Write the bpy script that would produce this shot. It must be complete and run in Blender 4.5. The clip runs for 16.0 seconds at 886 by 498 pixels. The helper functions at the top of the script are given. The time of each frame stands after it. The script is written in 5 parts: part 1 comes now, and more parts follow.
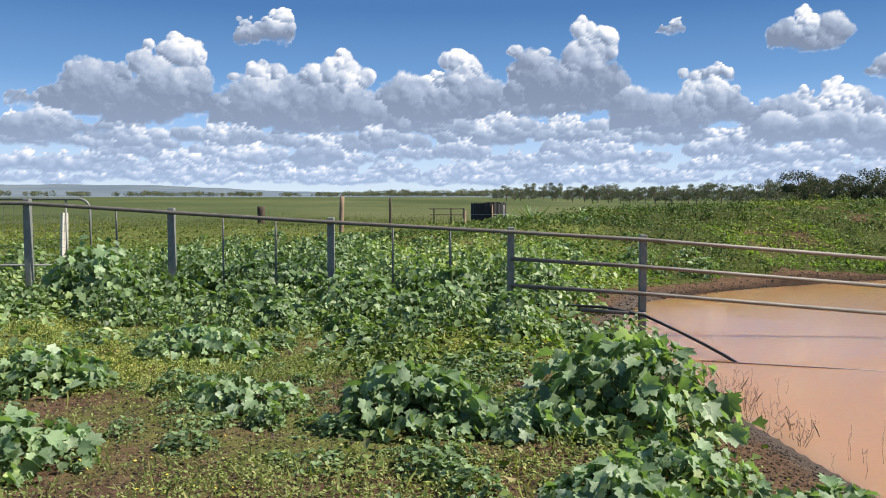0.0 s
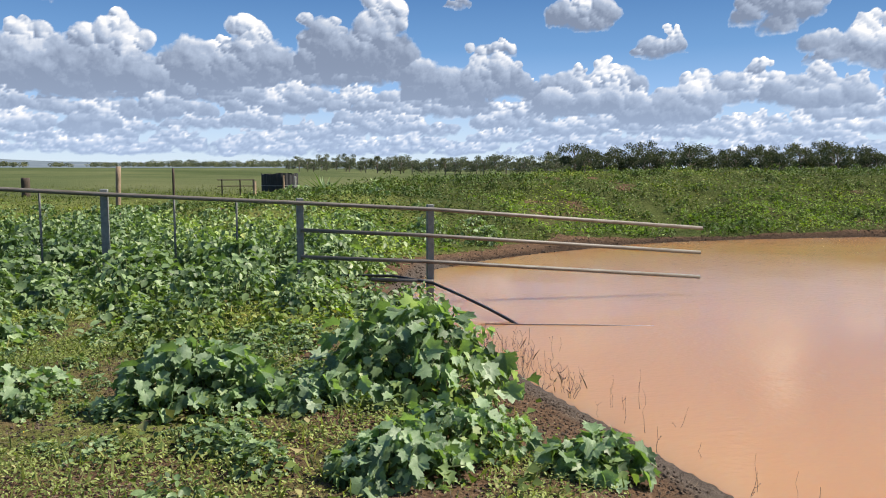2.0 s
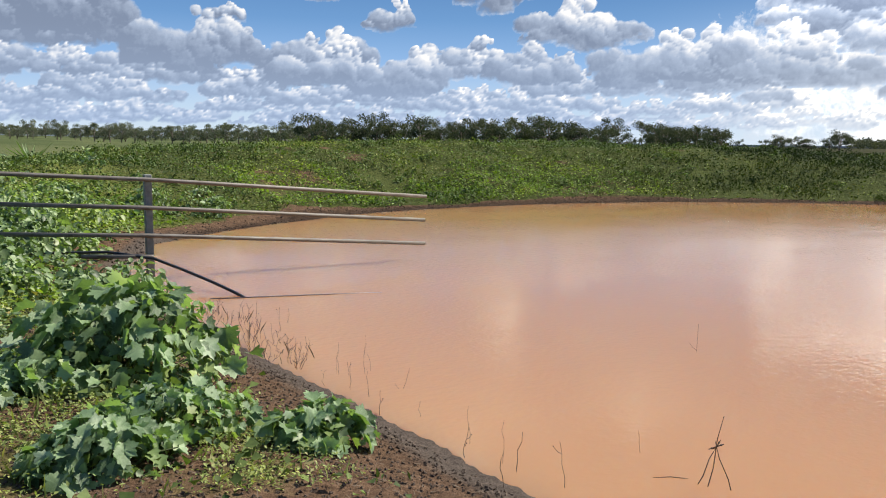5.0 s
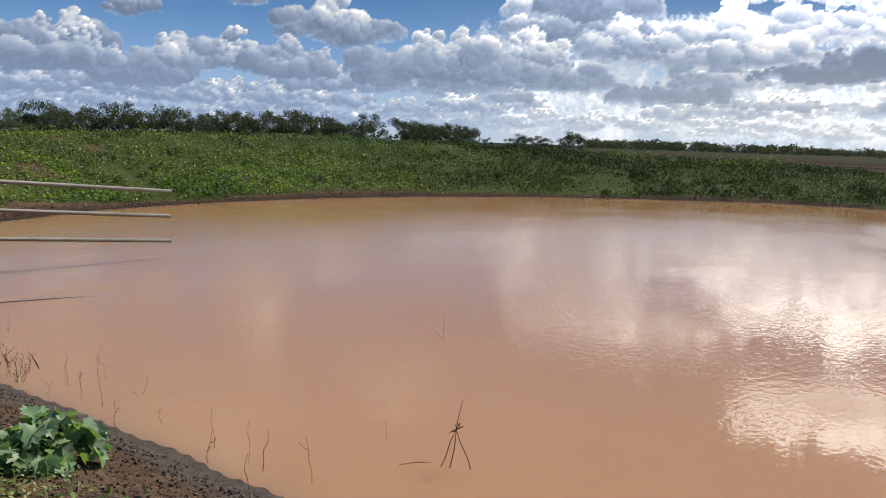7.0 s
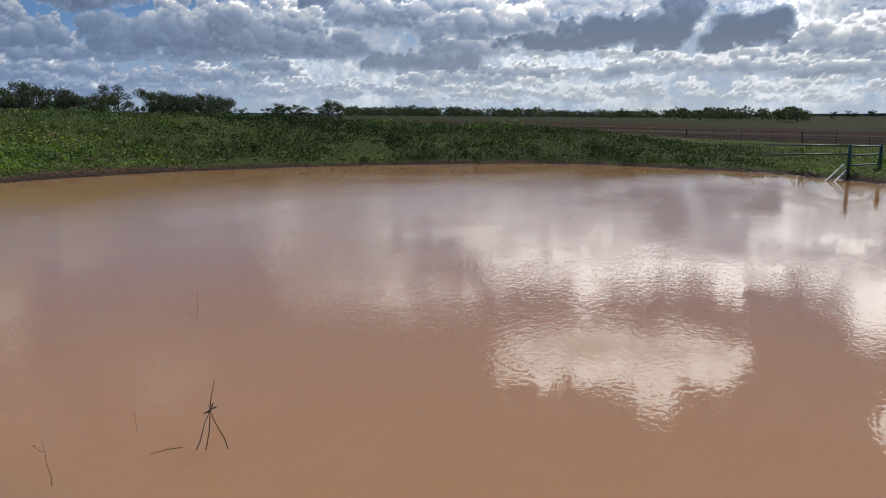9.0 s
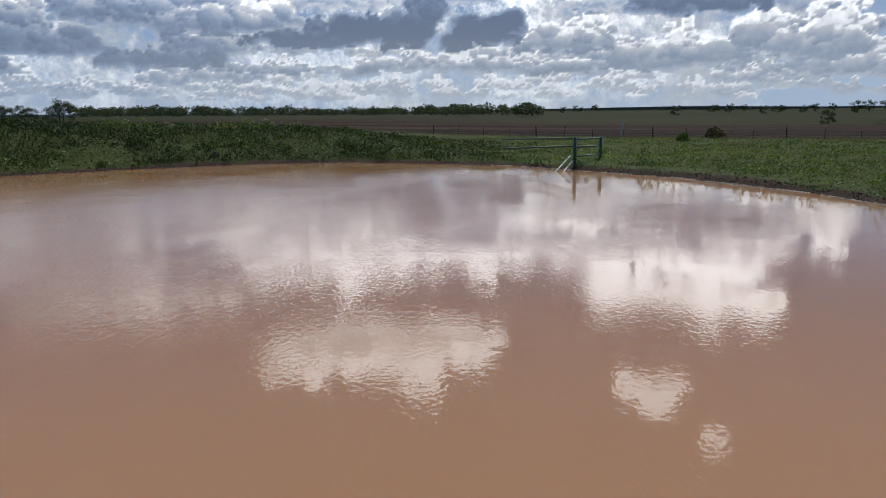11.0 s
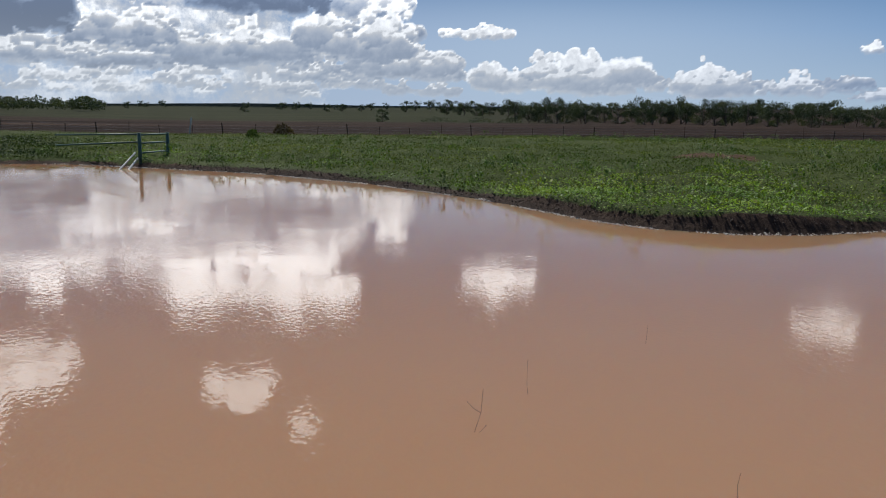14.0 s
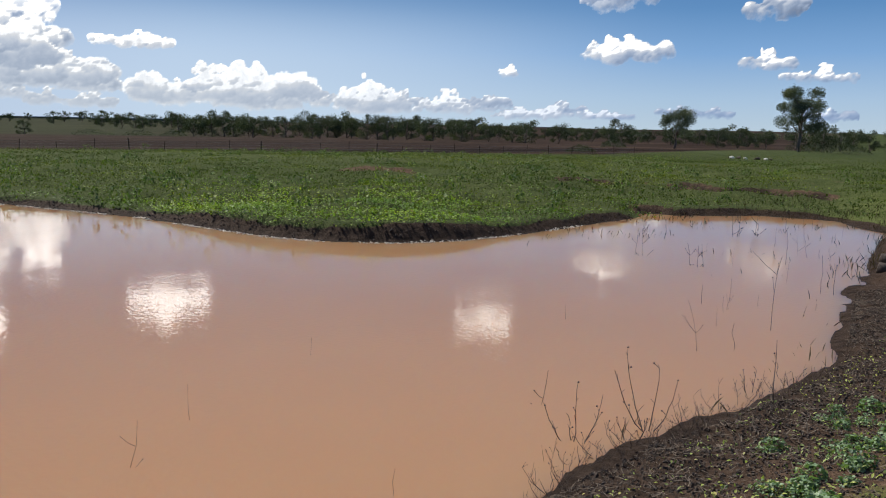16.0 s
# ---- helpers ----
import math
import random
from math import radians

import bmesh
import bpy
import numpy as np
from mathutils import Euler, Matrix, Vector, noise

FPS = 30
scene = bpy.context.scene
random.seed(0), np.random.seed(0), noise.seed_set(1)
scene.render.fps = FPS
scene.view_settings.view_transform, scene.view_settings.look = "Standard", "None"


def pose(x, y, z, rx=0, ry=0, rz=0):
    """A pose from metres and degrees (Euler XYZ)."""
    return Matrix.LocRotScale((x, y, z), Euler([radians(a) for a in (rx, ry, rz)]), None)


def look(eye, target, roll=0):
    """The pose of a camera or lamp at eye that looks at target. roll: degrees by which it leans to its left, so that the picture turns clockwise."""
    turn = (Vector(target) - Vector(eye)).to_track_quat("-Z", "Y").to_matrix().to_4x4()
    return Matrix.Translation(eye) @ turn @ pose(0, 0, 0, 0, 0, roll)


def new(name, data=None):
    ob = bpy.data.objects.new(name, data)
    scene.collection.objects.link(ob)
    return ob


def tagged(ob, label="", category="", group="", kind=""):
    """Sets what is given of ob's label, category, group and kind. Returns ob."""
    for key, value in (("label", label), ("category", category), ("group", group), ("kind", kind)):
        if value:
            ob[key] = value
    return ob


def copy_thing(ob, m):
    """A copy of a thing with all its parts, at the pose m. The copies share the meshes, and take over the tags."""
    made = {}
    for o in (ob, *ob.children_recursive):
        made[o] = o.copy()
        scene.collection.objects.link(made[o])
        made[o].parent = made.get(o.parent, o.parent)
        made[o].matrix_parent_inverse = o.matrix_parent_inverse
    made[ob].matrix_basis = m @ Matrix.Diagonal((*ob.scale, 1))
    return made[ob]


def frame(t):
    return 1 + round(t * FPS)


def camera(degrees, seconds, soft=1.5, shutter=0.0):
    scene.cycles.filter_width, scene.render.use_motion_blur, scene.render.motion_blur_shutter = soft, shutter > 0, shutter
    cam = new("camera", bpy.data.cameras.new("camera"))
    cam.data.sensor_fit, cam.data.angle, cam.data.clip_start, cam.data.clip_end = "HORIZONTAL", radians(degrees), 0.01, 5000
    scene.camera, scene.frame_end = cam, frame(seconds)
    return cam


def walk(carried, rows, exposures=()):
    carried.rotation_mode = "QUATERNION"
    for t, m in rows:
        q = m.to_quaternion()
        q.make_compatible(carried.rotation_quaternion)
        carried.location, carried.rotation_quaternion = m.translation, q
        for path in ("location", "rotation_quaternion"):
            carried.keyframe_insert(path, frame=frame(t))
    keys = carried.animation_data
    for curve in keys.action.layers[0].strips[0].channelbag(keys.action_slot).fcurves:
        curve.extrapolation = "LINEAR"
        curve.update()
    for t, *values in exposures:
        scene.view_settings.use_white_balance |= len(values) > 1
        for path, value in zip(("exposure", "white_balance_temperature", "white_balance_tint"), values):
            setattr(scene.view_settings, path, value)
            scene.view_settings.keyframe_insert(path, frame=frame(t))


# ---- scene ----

# camera and its walk: a person turns on the spot, the camera held before the chest
cam = camera(57.08, 16.0, soft=1.0)
TURNING = [
    (0.0, (-0.000, -0.000, 1.900), 0.00, -3.65, -0.01),
    (0.5, (0.019, -0.001, 1.903), -2.80, -4.13, 0.19),
    (1.0, (0.036, -0.006, 1.899), -6.99, -4.55, -0.03),
    (1.5, (0.051, -0.008, 1.896), -11.19, -5.13, -0.02),
    (2.0, (0.065, -0.010, 1.894), -14.41, -5.67, -0.09),
    (2.5, (0.079, -0.009, 1.889), -17.00, -5.97, -0.17),
    (3.0, (0.101, -0.006, 1.890), -19.96, -6.46, -0.15),
    (5.5, (0.213, -0.019, 1.879), -36.63, -7.74, -1.03),
    (6.0, (0.234, -0.029, 1.883), -40.65, -7.80, -1.35),
    (6.5, (0.250, -0.046, 1.878), -44.77, -7.62, -1.46),
    (7.0, (0.279, -0.057, 1.875), -49.76, -7.59, -1.77),
    (7.5, (0.286, -0.071, 1.871), -54.02, -8.08, -2.16),
    (8.0, (0.305, -0.084, 1.872), -58.23, -8.63, -2.03),
    (8.5, (0.325, -0.133, 1.876), -62.40, -9.09, -1.13),
    (11.0, (0.301, -0.303, 1.913), -83.13, -9.61, 0.38),
    (11.5, (0.302, -0.327, 1.907), -88.98, -9.30, 0.35),
    (12.0, (0.301, -0.343, 1.901), -93.97, -9.07, 0.34),
    (12.5, (0.299, -0.356, 1.897), -98.51, -9.07, 0.20),
    (13.0, (0.297, -0.373, 1.891), -103.64, -9.28, -0.20),
    (13.5, (0.291, -0.389, 1.883), -108.17, -9.63, -0.46),
    (14.0, (0.280, -0.405, 1.881), -112.47, -9.78, -0.59),
    (14.5, (0.274, -0.415, 1.883), -118.45, -9.80, -0.56),
    (15.0, (0.255, -0.431, 1.895), -124.80, -9.52, -0.66),
    (15.5, (0.221, -0.456, 1.902), -130.32, -8.90, -1.12),
    (16.0, (0.189, -0.485, 1.904), -135.31, -8.48, -1.25),
]


def held(eye, yaw, pitch, roll):
    e, a, b = Vector(eye), radians(yaw), radians(pitch)
    return look(e, e + Vector((-math.sin(a) * math.cos(b), math.cos(a) * math.cos(b), math.sin(b))), -roll)


EXPOSURES = [(0.0, 0.82, 6800, 11), (3.0, 0.84, 6950, 11), (6.5, 0.46, 6600, 10), (8.5, -0.1, 6200, 10), (11.0, -0.27, 5950, 10), (14.5, -0.1, 6000, 10), (16.0, 0.22, 6250, 10)]
walk(cam, [(t, held(eye, yaw, pitch, roll)) for t, eye, yaw, pitch, roll in TURNING], EXPOSURES)

# world, sun
SUN_AZ, SUN_EL = 97.0, 46.0      # degrees clockwise from +y, and above the horizon
world = bpy.data.worlds.new("world")
scene.world = world
world.use_nodes = True
nt = world.node_tree
sky = nt.nodes.new("ShaderNodeTexSky")
sky.sky_type, sky.sun_disc = "NISHITA", False
sky.sun_elevation, sky.sun_rotation = radians(SUN_EL), radians(SUN_AZ)
sky.air_density, sky.dust_density = 1.0, 0.4
nt.links.new(sky.outputs[0], nt.nodes["Background"].inputs[0])
nt.nodes["Background"].inputs[1].default_value = 0.12
sun = new("sun", bpy.data.lights.new("sun", "SUN"))
sun.data.energy, sun.data.angle, sun.data.color = 5.0, radians(0.6), (1.0, 0.95, 0.86)
SUN_DIR = Vector((math.sin(radians(SUN_AZ)) * math.cos(radians(SUN_EL)), math.cos(radians(SUN_AZ)) * math.cos(radians(SUN_EL)), math.sin(radians(SUN_EL))))
sun.matrix_world = look(SUN_DIR * 50, (0, 0, 0))

# ---------------------------------------------------------------- materials
def material(name):
    m = bpy.data.materials.new(name)
    m.use_nodes = True
    t = m.node_tree
    return m, t, t.nodes["Principled BSDF"]


def node(t, kind, **values):
    n = t.nodes.new(kind)
    for key, value in values.items():
        if key in n.inputs:
            n.inputs[key].default_value = value
    return n


def coords(t, scale=(1, 1, 1)):
    c, m = t.nodes.new("ShaderNodeTexCoord"), t.nodes.new("ShaderNodeMapping")
    m.inputs["Scale"].default_value = scale
    t.links.new(c.outputs["Object"], m.inputs[0])
    return m.outputs[0]


def noise_tex(t, vec, scale, detail=4.0, rough=0.55):
    n = node(t, "ShaderNodeTexNoise", Scale=scale, Detail=detail, Roughness=rough)
    t.links.new(vec, n.inputs["Vector"])
    return n.outputs["Fac"]


def ramp(t, fac, *stops):
    r = t.nodes.new("ShaderNodeValToRGB")
    els = r.color_ramp.elements
    while len(els) < len(stops):
        els.new(0.5)
    for e, (p, c) in zip(els, stops):
        e.position, e.color = p, (*c, 1) if len(c) == 3 else c
    t.links.new(fac, r.inputs[0])
    return r.outputs[0]


def mix(t, fac, a, b, mode="MIX"):
    m = t.nodes.new("ShaderNodeMix")
    m.data_type, m.blend_type = "RGBA", mode
    for socket, value in ((m.inputs[0], fac), (m.inputs[6], a), (m.inputs[7], b)):
        if hasattr(value, "links") or hasattr(value, "is_linked"):
            t.links.new(value, socket)
        else:
            socket.default_value = value if isinstance(value, (int, float)) else (*value, 1)
    return m.outputs[2]


def math_node(t, op, a, b=0.0, c=0.0, clamp=False):
    m = t.nodes.new("ShaderNodeMath")
    m.operation, m.use_clamp = op, clamp
    for socket, value in zip(m.inputs, (a, b, c)):
        if isinstance(value, (int, float)):
            socket.default_value = value
        else:
            t.links.new(value, socket)
    return m.outputs[0]


def bump(t, p, height, strength=0.5, distance=0.02):
    b = node(t, "ShaderNodeBump", Strength=strength, Distance=distance)
    t.links.new(height, b.inputs["Height"])
    t.links.new(b.outputs[0], p.inputs["Normal"])
    return b


def attribute(t, name):
    a = t.nodes.new("ShaderNodeAttribute")
    a.attribute_name = name
    return a.outputs["Fac"]


def leaf_material(name, dark, light, dry, rough=0.5, through_light=0.35, whole=False, fresh=0.75, wax=0.0):
    """Leaves: colour varies from leaf to leaf, and light shines through."""
    m, t, p = material(name)
    if whole:
        rnd = t.nodes.new("ShaderNodeObjectInfo").outputs["Random"]
    else:
        rnd = t.nodes.new("ShaderNodeNewGeometry").outputs["Random Per Island"]
    v = coords(t)
    big = noise_tex(t, v, 0.35, 3)
    fine = noise_tex(t, v, 40, 3)
    base = ramp(t, rnd, (0.0, dark), (fresh, light), (fresh + 0.7 * (1 - fresh), light), (1.0, dry))
    big = math_node(t, "MULTIPLY_ADD", noise_tex(t, v, 0.09, 3), 0.55, math_node(t, "MULTIPLY", big, 0.45))
    shift = ramp(t, big, (0.38, (0.42, 0.52, 0.48)), (0.5, (0.95, 0.97, 0.9)), (0.60, (1.5, 1.36, 0.82)))
    base = mix(t, 1.0, base, shift, "MULTIPLY")
    base = mix(t, 0.25, base, ramp(t, fine, (0.3, tuple(0.6 * c for c in dark)), (0.7, light)))
    t.links.new(base, p.inputs["Base Color"])
    if rough < 0.5:
        bump(t, p, noise_tex(t, v, 45, 3, 0.6), 0.3, 0.008)
    p.inputs["Roughness"].default_value = rough
    p.inputs["Specular IOR Level"].default_value = 0.5 if rough < 0.5 else 0.2
    if wax:
        p.inputs["Specular IOR Level"].default_value = wax
    tr = t.nodes.new("ShaderNodeBsdfTranslucent")
    t.links.new(mix(t, 1.0, base, (1.3, 1.5, 0.5), "MULTIPLY"), tr.inputs[0])
    ms = t.nodes.new("ShaderNodeMixShader")
    ms.inputs[0].default_value = through_light
    t.links.new(p.outputs[0], ms.inputs[1])
    t.links.new(tr.outputs[0], ms.inputs[2])
    t.links.new(ms.outputs[0], t.nodes["Material Output"].inputs[0])
    return m


# broad leaves: dark and palest tones also paint in shaded gaps and highlights
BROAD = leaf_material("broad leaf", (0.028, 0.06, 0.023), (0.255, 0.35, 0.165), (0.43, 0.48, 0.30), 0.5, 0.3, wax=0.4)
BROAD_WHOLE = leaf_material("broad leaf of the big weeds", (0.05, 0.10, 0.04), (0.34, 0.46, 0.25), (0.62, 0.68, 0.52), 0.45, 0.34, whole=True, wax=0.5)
SMALL = leaf_material("small leaf", (0.07, 0.10, 0.028), (0.36, 0.41, 0.15), (0.50, 0.42, 0.25), 0.55)
# darker copies of GRASS and PADDOCK: shade of the backlit embankment put into colour
BANK_SHADE_GRASS = leaf_material("shaded embankment grass blade", (0.018, 0.031, 0.008), (0.052, 0.072, 0.019), (0.15, 0.12, 0.05), 0.8, 0.12)
BANK_SHADE_HERB = leaf_material("shaded embankment herb", (0.018, 0.034, 0.009), (0.062, 0.09, 0.024), (0.16, 0.14, 0.06), 0.8, 0.12)
GRASS = leaf_material("grass blade", (0.04, 0.06, 0.012), (0.12, 0.148, 0.03), (0.22, 0.17, 0.07), 0.9, 0.15)
PADDOCK = leaf_material("short paddock leaf", (0.048, 0.072, 0.014), (0.16, 0.20, 0.04), (0.2, 0.18, 0.07), 0.8, 0.15)
NEAR_GRASS = leaf_material("near grass blade", (0.10, 0.13, 0.035), (0.27, 0.29, 0.10), (0.44, 0.36, 0.2), 0.6, 0.3)
MEADOW = leaf_material("paddock leaf", (0.022, 0.044, 0.012), (0.165, 0.23, 0.066), (0.31, 0.32, 0.15), 0.6, 0.2)
# distance haze is mixed into this leaf colour, paler and greyer than the gum leaf
FAR_HAZE_LEAF = leaf_material("far leaf with painted haze", (0.075, 0.09, 0.072), (0.15, 0.165, 0.12), (0.18, 0.165, 0.13), 0.8, 0.16)
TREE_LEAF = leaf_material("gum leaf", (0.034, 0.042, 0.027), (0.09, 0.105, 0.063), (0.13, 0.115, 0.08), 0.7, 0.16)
BANK_LEAF = leaf_material("embankment leaf", (0.018, 0.036, 0.011), (0.155, 0.21, 0.062), (0.33, 0.26, 0.15), 0.65, 0.2, fresh=0.6)


def plain(name, a, b, scale=8, rough=0.7, metal=0.0, relief=0.3, stretch=(1, 1, 1), depth=0.01):
    """A surface of two tones in two grains, with fine relief."""
    m, t, p = material(name)
    v = coords(t, stretch)
    n1, n2 = noise_tex(t, v, scale, 5), noise_tex(t, v, scale * 9, 4)
    c = mix(t, math_node(t, "MULTIPLY_ADD", n2, 0.6, math_node(t, "MULTIPLY_ADD", n1, 1.6, -0.75), clamp=True), a, b)
    t.links.new(c, p.inputs["Base Color"])
    p.inputs["Roughness"].default_value, p.inputs["Metallic"].default_value = rough, metal
    bump(t, p, n2, relief, depth)
    return m


GALV = plain("galvanised steel", (0.13, 0.14, 0.13), (0.25, 0.26, 0.245), 14, 0.62, 0.25, 0.15, depth=0.003)
GREEN_STEEL = plain("green painted steel", (0.03, 0.07, 0.045), (0.06, 0.12, 0.08), 9, 0.55, 0.0, 0.2, depth=0.003)
WOOD = plain("weathered post wood", (0.16, 0.11, 0.07), (0.34, 0.25, 0.17), 7, 0.85, 0, 0.6, (6, 6, 1))
DARK_WOOD = plain("burnt post wood", (0.03, 0.022, 0.016), (0.10, 0.07, 0.05), 7, 0.9, 0, 0.6, (6, 6, 1))
BARK = plain("gum bark", (0.10, 0.08, 0.06), (0.25, 0.2, 0.16), 3, 0.9, 0, 0.6, (3, 3, 1), 0.03)
STEM = plain("weed stem", (0.09, 0.12, 0.04), (0.16, 0.18, 0.07), 20, 0.7)
TWIG = plain("dead twig", (0.045, 0.03, 0.022), (0.12, 0.08, 0.055), 30, 0.85)
RUBBER = plain("black poly pipe", (0.012, 0.012, 0.013), (0.035, 0.035, 0.036), 12, 0.4, 0, 0.2)
TANK = plain("dark tank wall", (0.008, 0.008, 0.009), (0.02, 0.021, 0.023), 2, 0.7, 0, 0.2)
WIRE = plain("fence wire", (0.16, 0.15, 0.14), (0.3, 0.29, 0.28), 30, 0.5, 0.7)
PALE = plain("pale pipe", (0.5, 0.46, 0.38), (0.68, 0.64, 0.56), 10, 0.6)
SOILM = plain("damp clod", (0.035, 0.024, 0.017), (0.10, 0.066, 0.045), 25, 0.95, 0, 0.8)
STRAW = plain("dry litter", (0.07, 0.048, 0.032), (0.2, 0.15, 0.1), 30, 0.9)

# ---------------------------------------------------------------- shape helpers
def mesh_np(name, verts, faces, mats, smooth=False, mat_index=None, attrs=()):
    """A mesh from arrays of corners and of faces with one number of sides."""
    verts, faces = np.asarray(verts, np.float32), np.asarray(faces, np.int32)
    me = bpy.data.meshes.new(name)
    n, k = faces.shape
    me.vertices.add(len(verts))
    me.vertices.foreach_set("co", verts.ravel())
    me.loops.add(n * k)
    me.loops.foreach_set("vertex_index", faces.ravel())
    me.polygons.add(n)
    me.polygons.foreach_set("loop_start", np.arange(0, n * k, k, dtype=np.int32))
    if mat_index is not None:
        me.polygons.foreach_set("material_index", np.asarray(mat_index, np.int32))
    me.polygons.foreach_set("use_smooth", np.full(n, smooth))
    for m in mats:
        me.materials.append(m)
    for key, values in attrs:
        a = me.attributes.new(key, "FLOAT", "POINT")
        a.data.foreach_set("value", np.asarray(values, np.float32))
    me.update(calc_edges=True)
    me.validate()
    return me


def link(me, name, parent=None, label="", m=None):
    ob = new(name, me)
    if parent is not None:
        ob.parent = parent
    if m is not None:
        ob.matrix_basis = m
    if label:
        ob["label"] = label
    return ob


def part(name, bm, mat, parent=None, label="", smooth=False):
    me = bpy.data.meshes.new(name)
    bm.to_mesh(me)
    bm.free()
    me.materials.append(mat)
    if smooth:
        me.polygons.foreach_set("use_smooth", np.full(len(me.polygons), True))
    return link(me, name, parent, label)


def rod(bm, a, b, r0, r1=None, sides=8, caps=True):
    """A straight tapered rod from a to b in a bmesh."""
    a, b = Vector(a), Vector(b)
    turn = (b - a).to_track_quat("Z", "Y").to_matrix().to_4x4()
    bmesh.ops.create_cone(bm, cap_ends=caps, segments=sides, radius1=r0, radius2=r0 if r1 is None else r1, depth=(b - a).length,
                          matrix=Matrix.Translation((a + b) / 2) @ turn)


def tube(bm, pts, radii, sides=6):
    """A bent tube through points."""
    rings = []
    for i, p in enumerate(pts):
        d = (Vector(pts[min(i + 1, len(pts) - 1)]) - Vector(pts[max(i - 1, 0)])).normalized()
        q = d.to_track_quat("Z", "Y")
        r = radii[i] if not isinstance(radii, (int, float)) else radii
        rings.append([bm.verts.new(Vector(p) + q @ Vector((r * math.cos(k * math.tau / sides), r * math.sin(k * math.tau / sides), 0))) for k in range(sides)])
    for r0, r1 in zip(rings, rings[1:]):
        for k in range(sides):
            bm.faces.new((r0[k], r0[(k + 1) % sides], r1[(k + 1) % sides], r1[k]))
    bm.faces.new(rings[0][::-1])
    bm.faces.new(rings[-1])


def box(bm, size, at, turn=None, edge=0.0):
    m = Matrix.Translation(at) @ (turn if turn is not None else Matrix()) @ Matrix.Diagonal((*size, 1))
    made = bmesh.ops.create_cube(bm, size=1.0, matrix=m)
    if edge:
        es = list({e for v in made["verts"] for e in v.link_edges})
        bmesh.ops.bevel(bm, geom=es, offset=edge, segments=1, affect="EDGES")


rng = np.random.default_rng(7)


def hash_noise(x, y, seed=0):
    """Smooth value noise of the plane, 0 to 1."""
    xi, yi = np.floor(x).astype(np.int64), np.floor(y).astype(np.int64)
    fx, fy = x - xi, y - yi
    fx, fy = fx * fx * (3 - 2 * fx), fy * fy * (3 - 2 * fy)

    def h(a, b):
        n = (a * 374761393 + b * 668265263 + seed * 974634777) & 0xFFFFFFFF
        n = ((n ^ (n >> 13)) * 1274126177) & 0xFFFFFFFF
        return ((n ^ (n >> 16)) & 0xFFFF) / 65535.0
    return (h(xi, yi) * (1 - fx) + h(xi + 1, yi) * fx) * (1 - fy) + (h(xi, yi + 1) * (1 - fx) + h(xi + 1, yi + 1) * fx) * fy


def fbm(x, y, octaves=4, seed=0):
    out, amp, tot = 0.0, 1.0, 0.0
    for i in range(octaves):
        out = out + amp * hash_noise(x * 2 ** i, y * 2 ** i, seed + 17 * i)
        tot += amp
        amp *= 0.5
    return out / tot


def ease(a, b, x):
    t = np.clip((x - a) / (b - a), 0, 1)
    return t * t * (3 - 2 * t)


# ---------------------------------------------------------------- the lie of the land
SHORE = np.array([
    (2.55, 8.3), (2.5, 10.2), (2.65, 12.2), (3.65, 14.7), (5.2, 16.0), (6.9, 17.1), (9.0, 18.3), (11.2, 18.9), (14.0, 19.1), (17.0, 19.0), (20.7, 18.0),
    (24.0, 16.2), (27.0, 13.6), (29.8, 10.4), (30.9, 7.2), (30.3, 4.2), (29.2, 0.8), (26.9, -1.5), (24.0, -4.2), (20.0, -6.4), (16.0, -7.65), (13.5, -7.95),
    (11.9, -8.15), (10.8, -8.65), (10.1, -9.4), (9.65, -10.6), (9.6, -12.0), (9.8, -15.2), (9.3, -18.0), (8.4, -19.4), (6.8, -19.7), (5.4, -18.2),
    (3.9, -12.7), (3.6, -11.0), (3.0, -9.0), (2.55, -7.5), (2.5, -6.5), (2.7, -4.7), (2.72, -2.0), (2.85, 1.0), (2.85, 3.4), (2.77, 5.0), (2.62, 6.6)])


def exact_shore(x, y):
    """Distance to the water's edge; negative over the water."""
    x, y = np.asarray(x, float), np.asarray(y, float)
    best = np.full(x.shape, 1e9)
    inside = np.zeros(x.shape, bool)
    for (ax, ay), (bx, by) in zip(SHORE, np.roll(SHORE, -1, 0)):
        ex, ey = bx - ax, by - ay
        k = np.clip(((x - ax) * ex + (y - ay) * ey) / (ex * ex + ey * ey), 0, 1)
        best = np.minimum(best, (x - ax - k * ex) ** 2 + (y - ay - k * ey) ** 2)
        if ay != by:
            inside ^= ((ay > y) != (by > y)) & (x < ex * (y - ay) / ey + ax)
    d = np.sqrt(best)
    return np.where(inside, -d, d)


SHORE_STEP, SHORE_X, SHORE_Y = 0.1, -14.0, -40.0
SHORE_NET = exact_shore(*np.meshgrid(np.arange(SHORE_X, 60, SHORE_STEP), np.arange(SHORE_Y, 42, SHORE_STEP), indexing="ij"))


def shore(x, y):
    """The same, read from a fine net near the pond."""
    x, y = np.asarray(x, float), np.asarray(y, float)
    u, v = (x - SHORE_X) / SHORE_STEP, (y - SHORE_Y) / SHORE_STEP
    on = (u > 0) & (v > 0) & (u < SHORE_NET.shape[0] - 1.01) & (v < SHORE_NET.shape[1] - 1.01)
    i, j = np.where(on, u, 0).astype(int), np.where(on, v, 0).astype(int)
    fu, fv = u - i, v - j
    d = (SHORE_NET[i, j] * (1 - fu) + SHORE_NET[i + 1, j] * fu) * (1 - fv) + (SHORE_NET[i, j + 1] * (1 - fu) + SHORE_NET[i + 1, j + 1] * fu) * fv
    if not on.all():
        d = np.array(d)
        d[~on] = exact_shore(x[~on], y[~on])
    return d


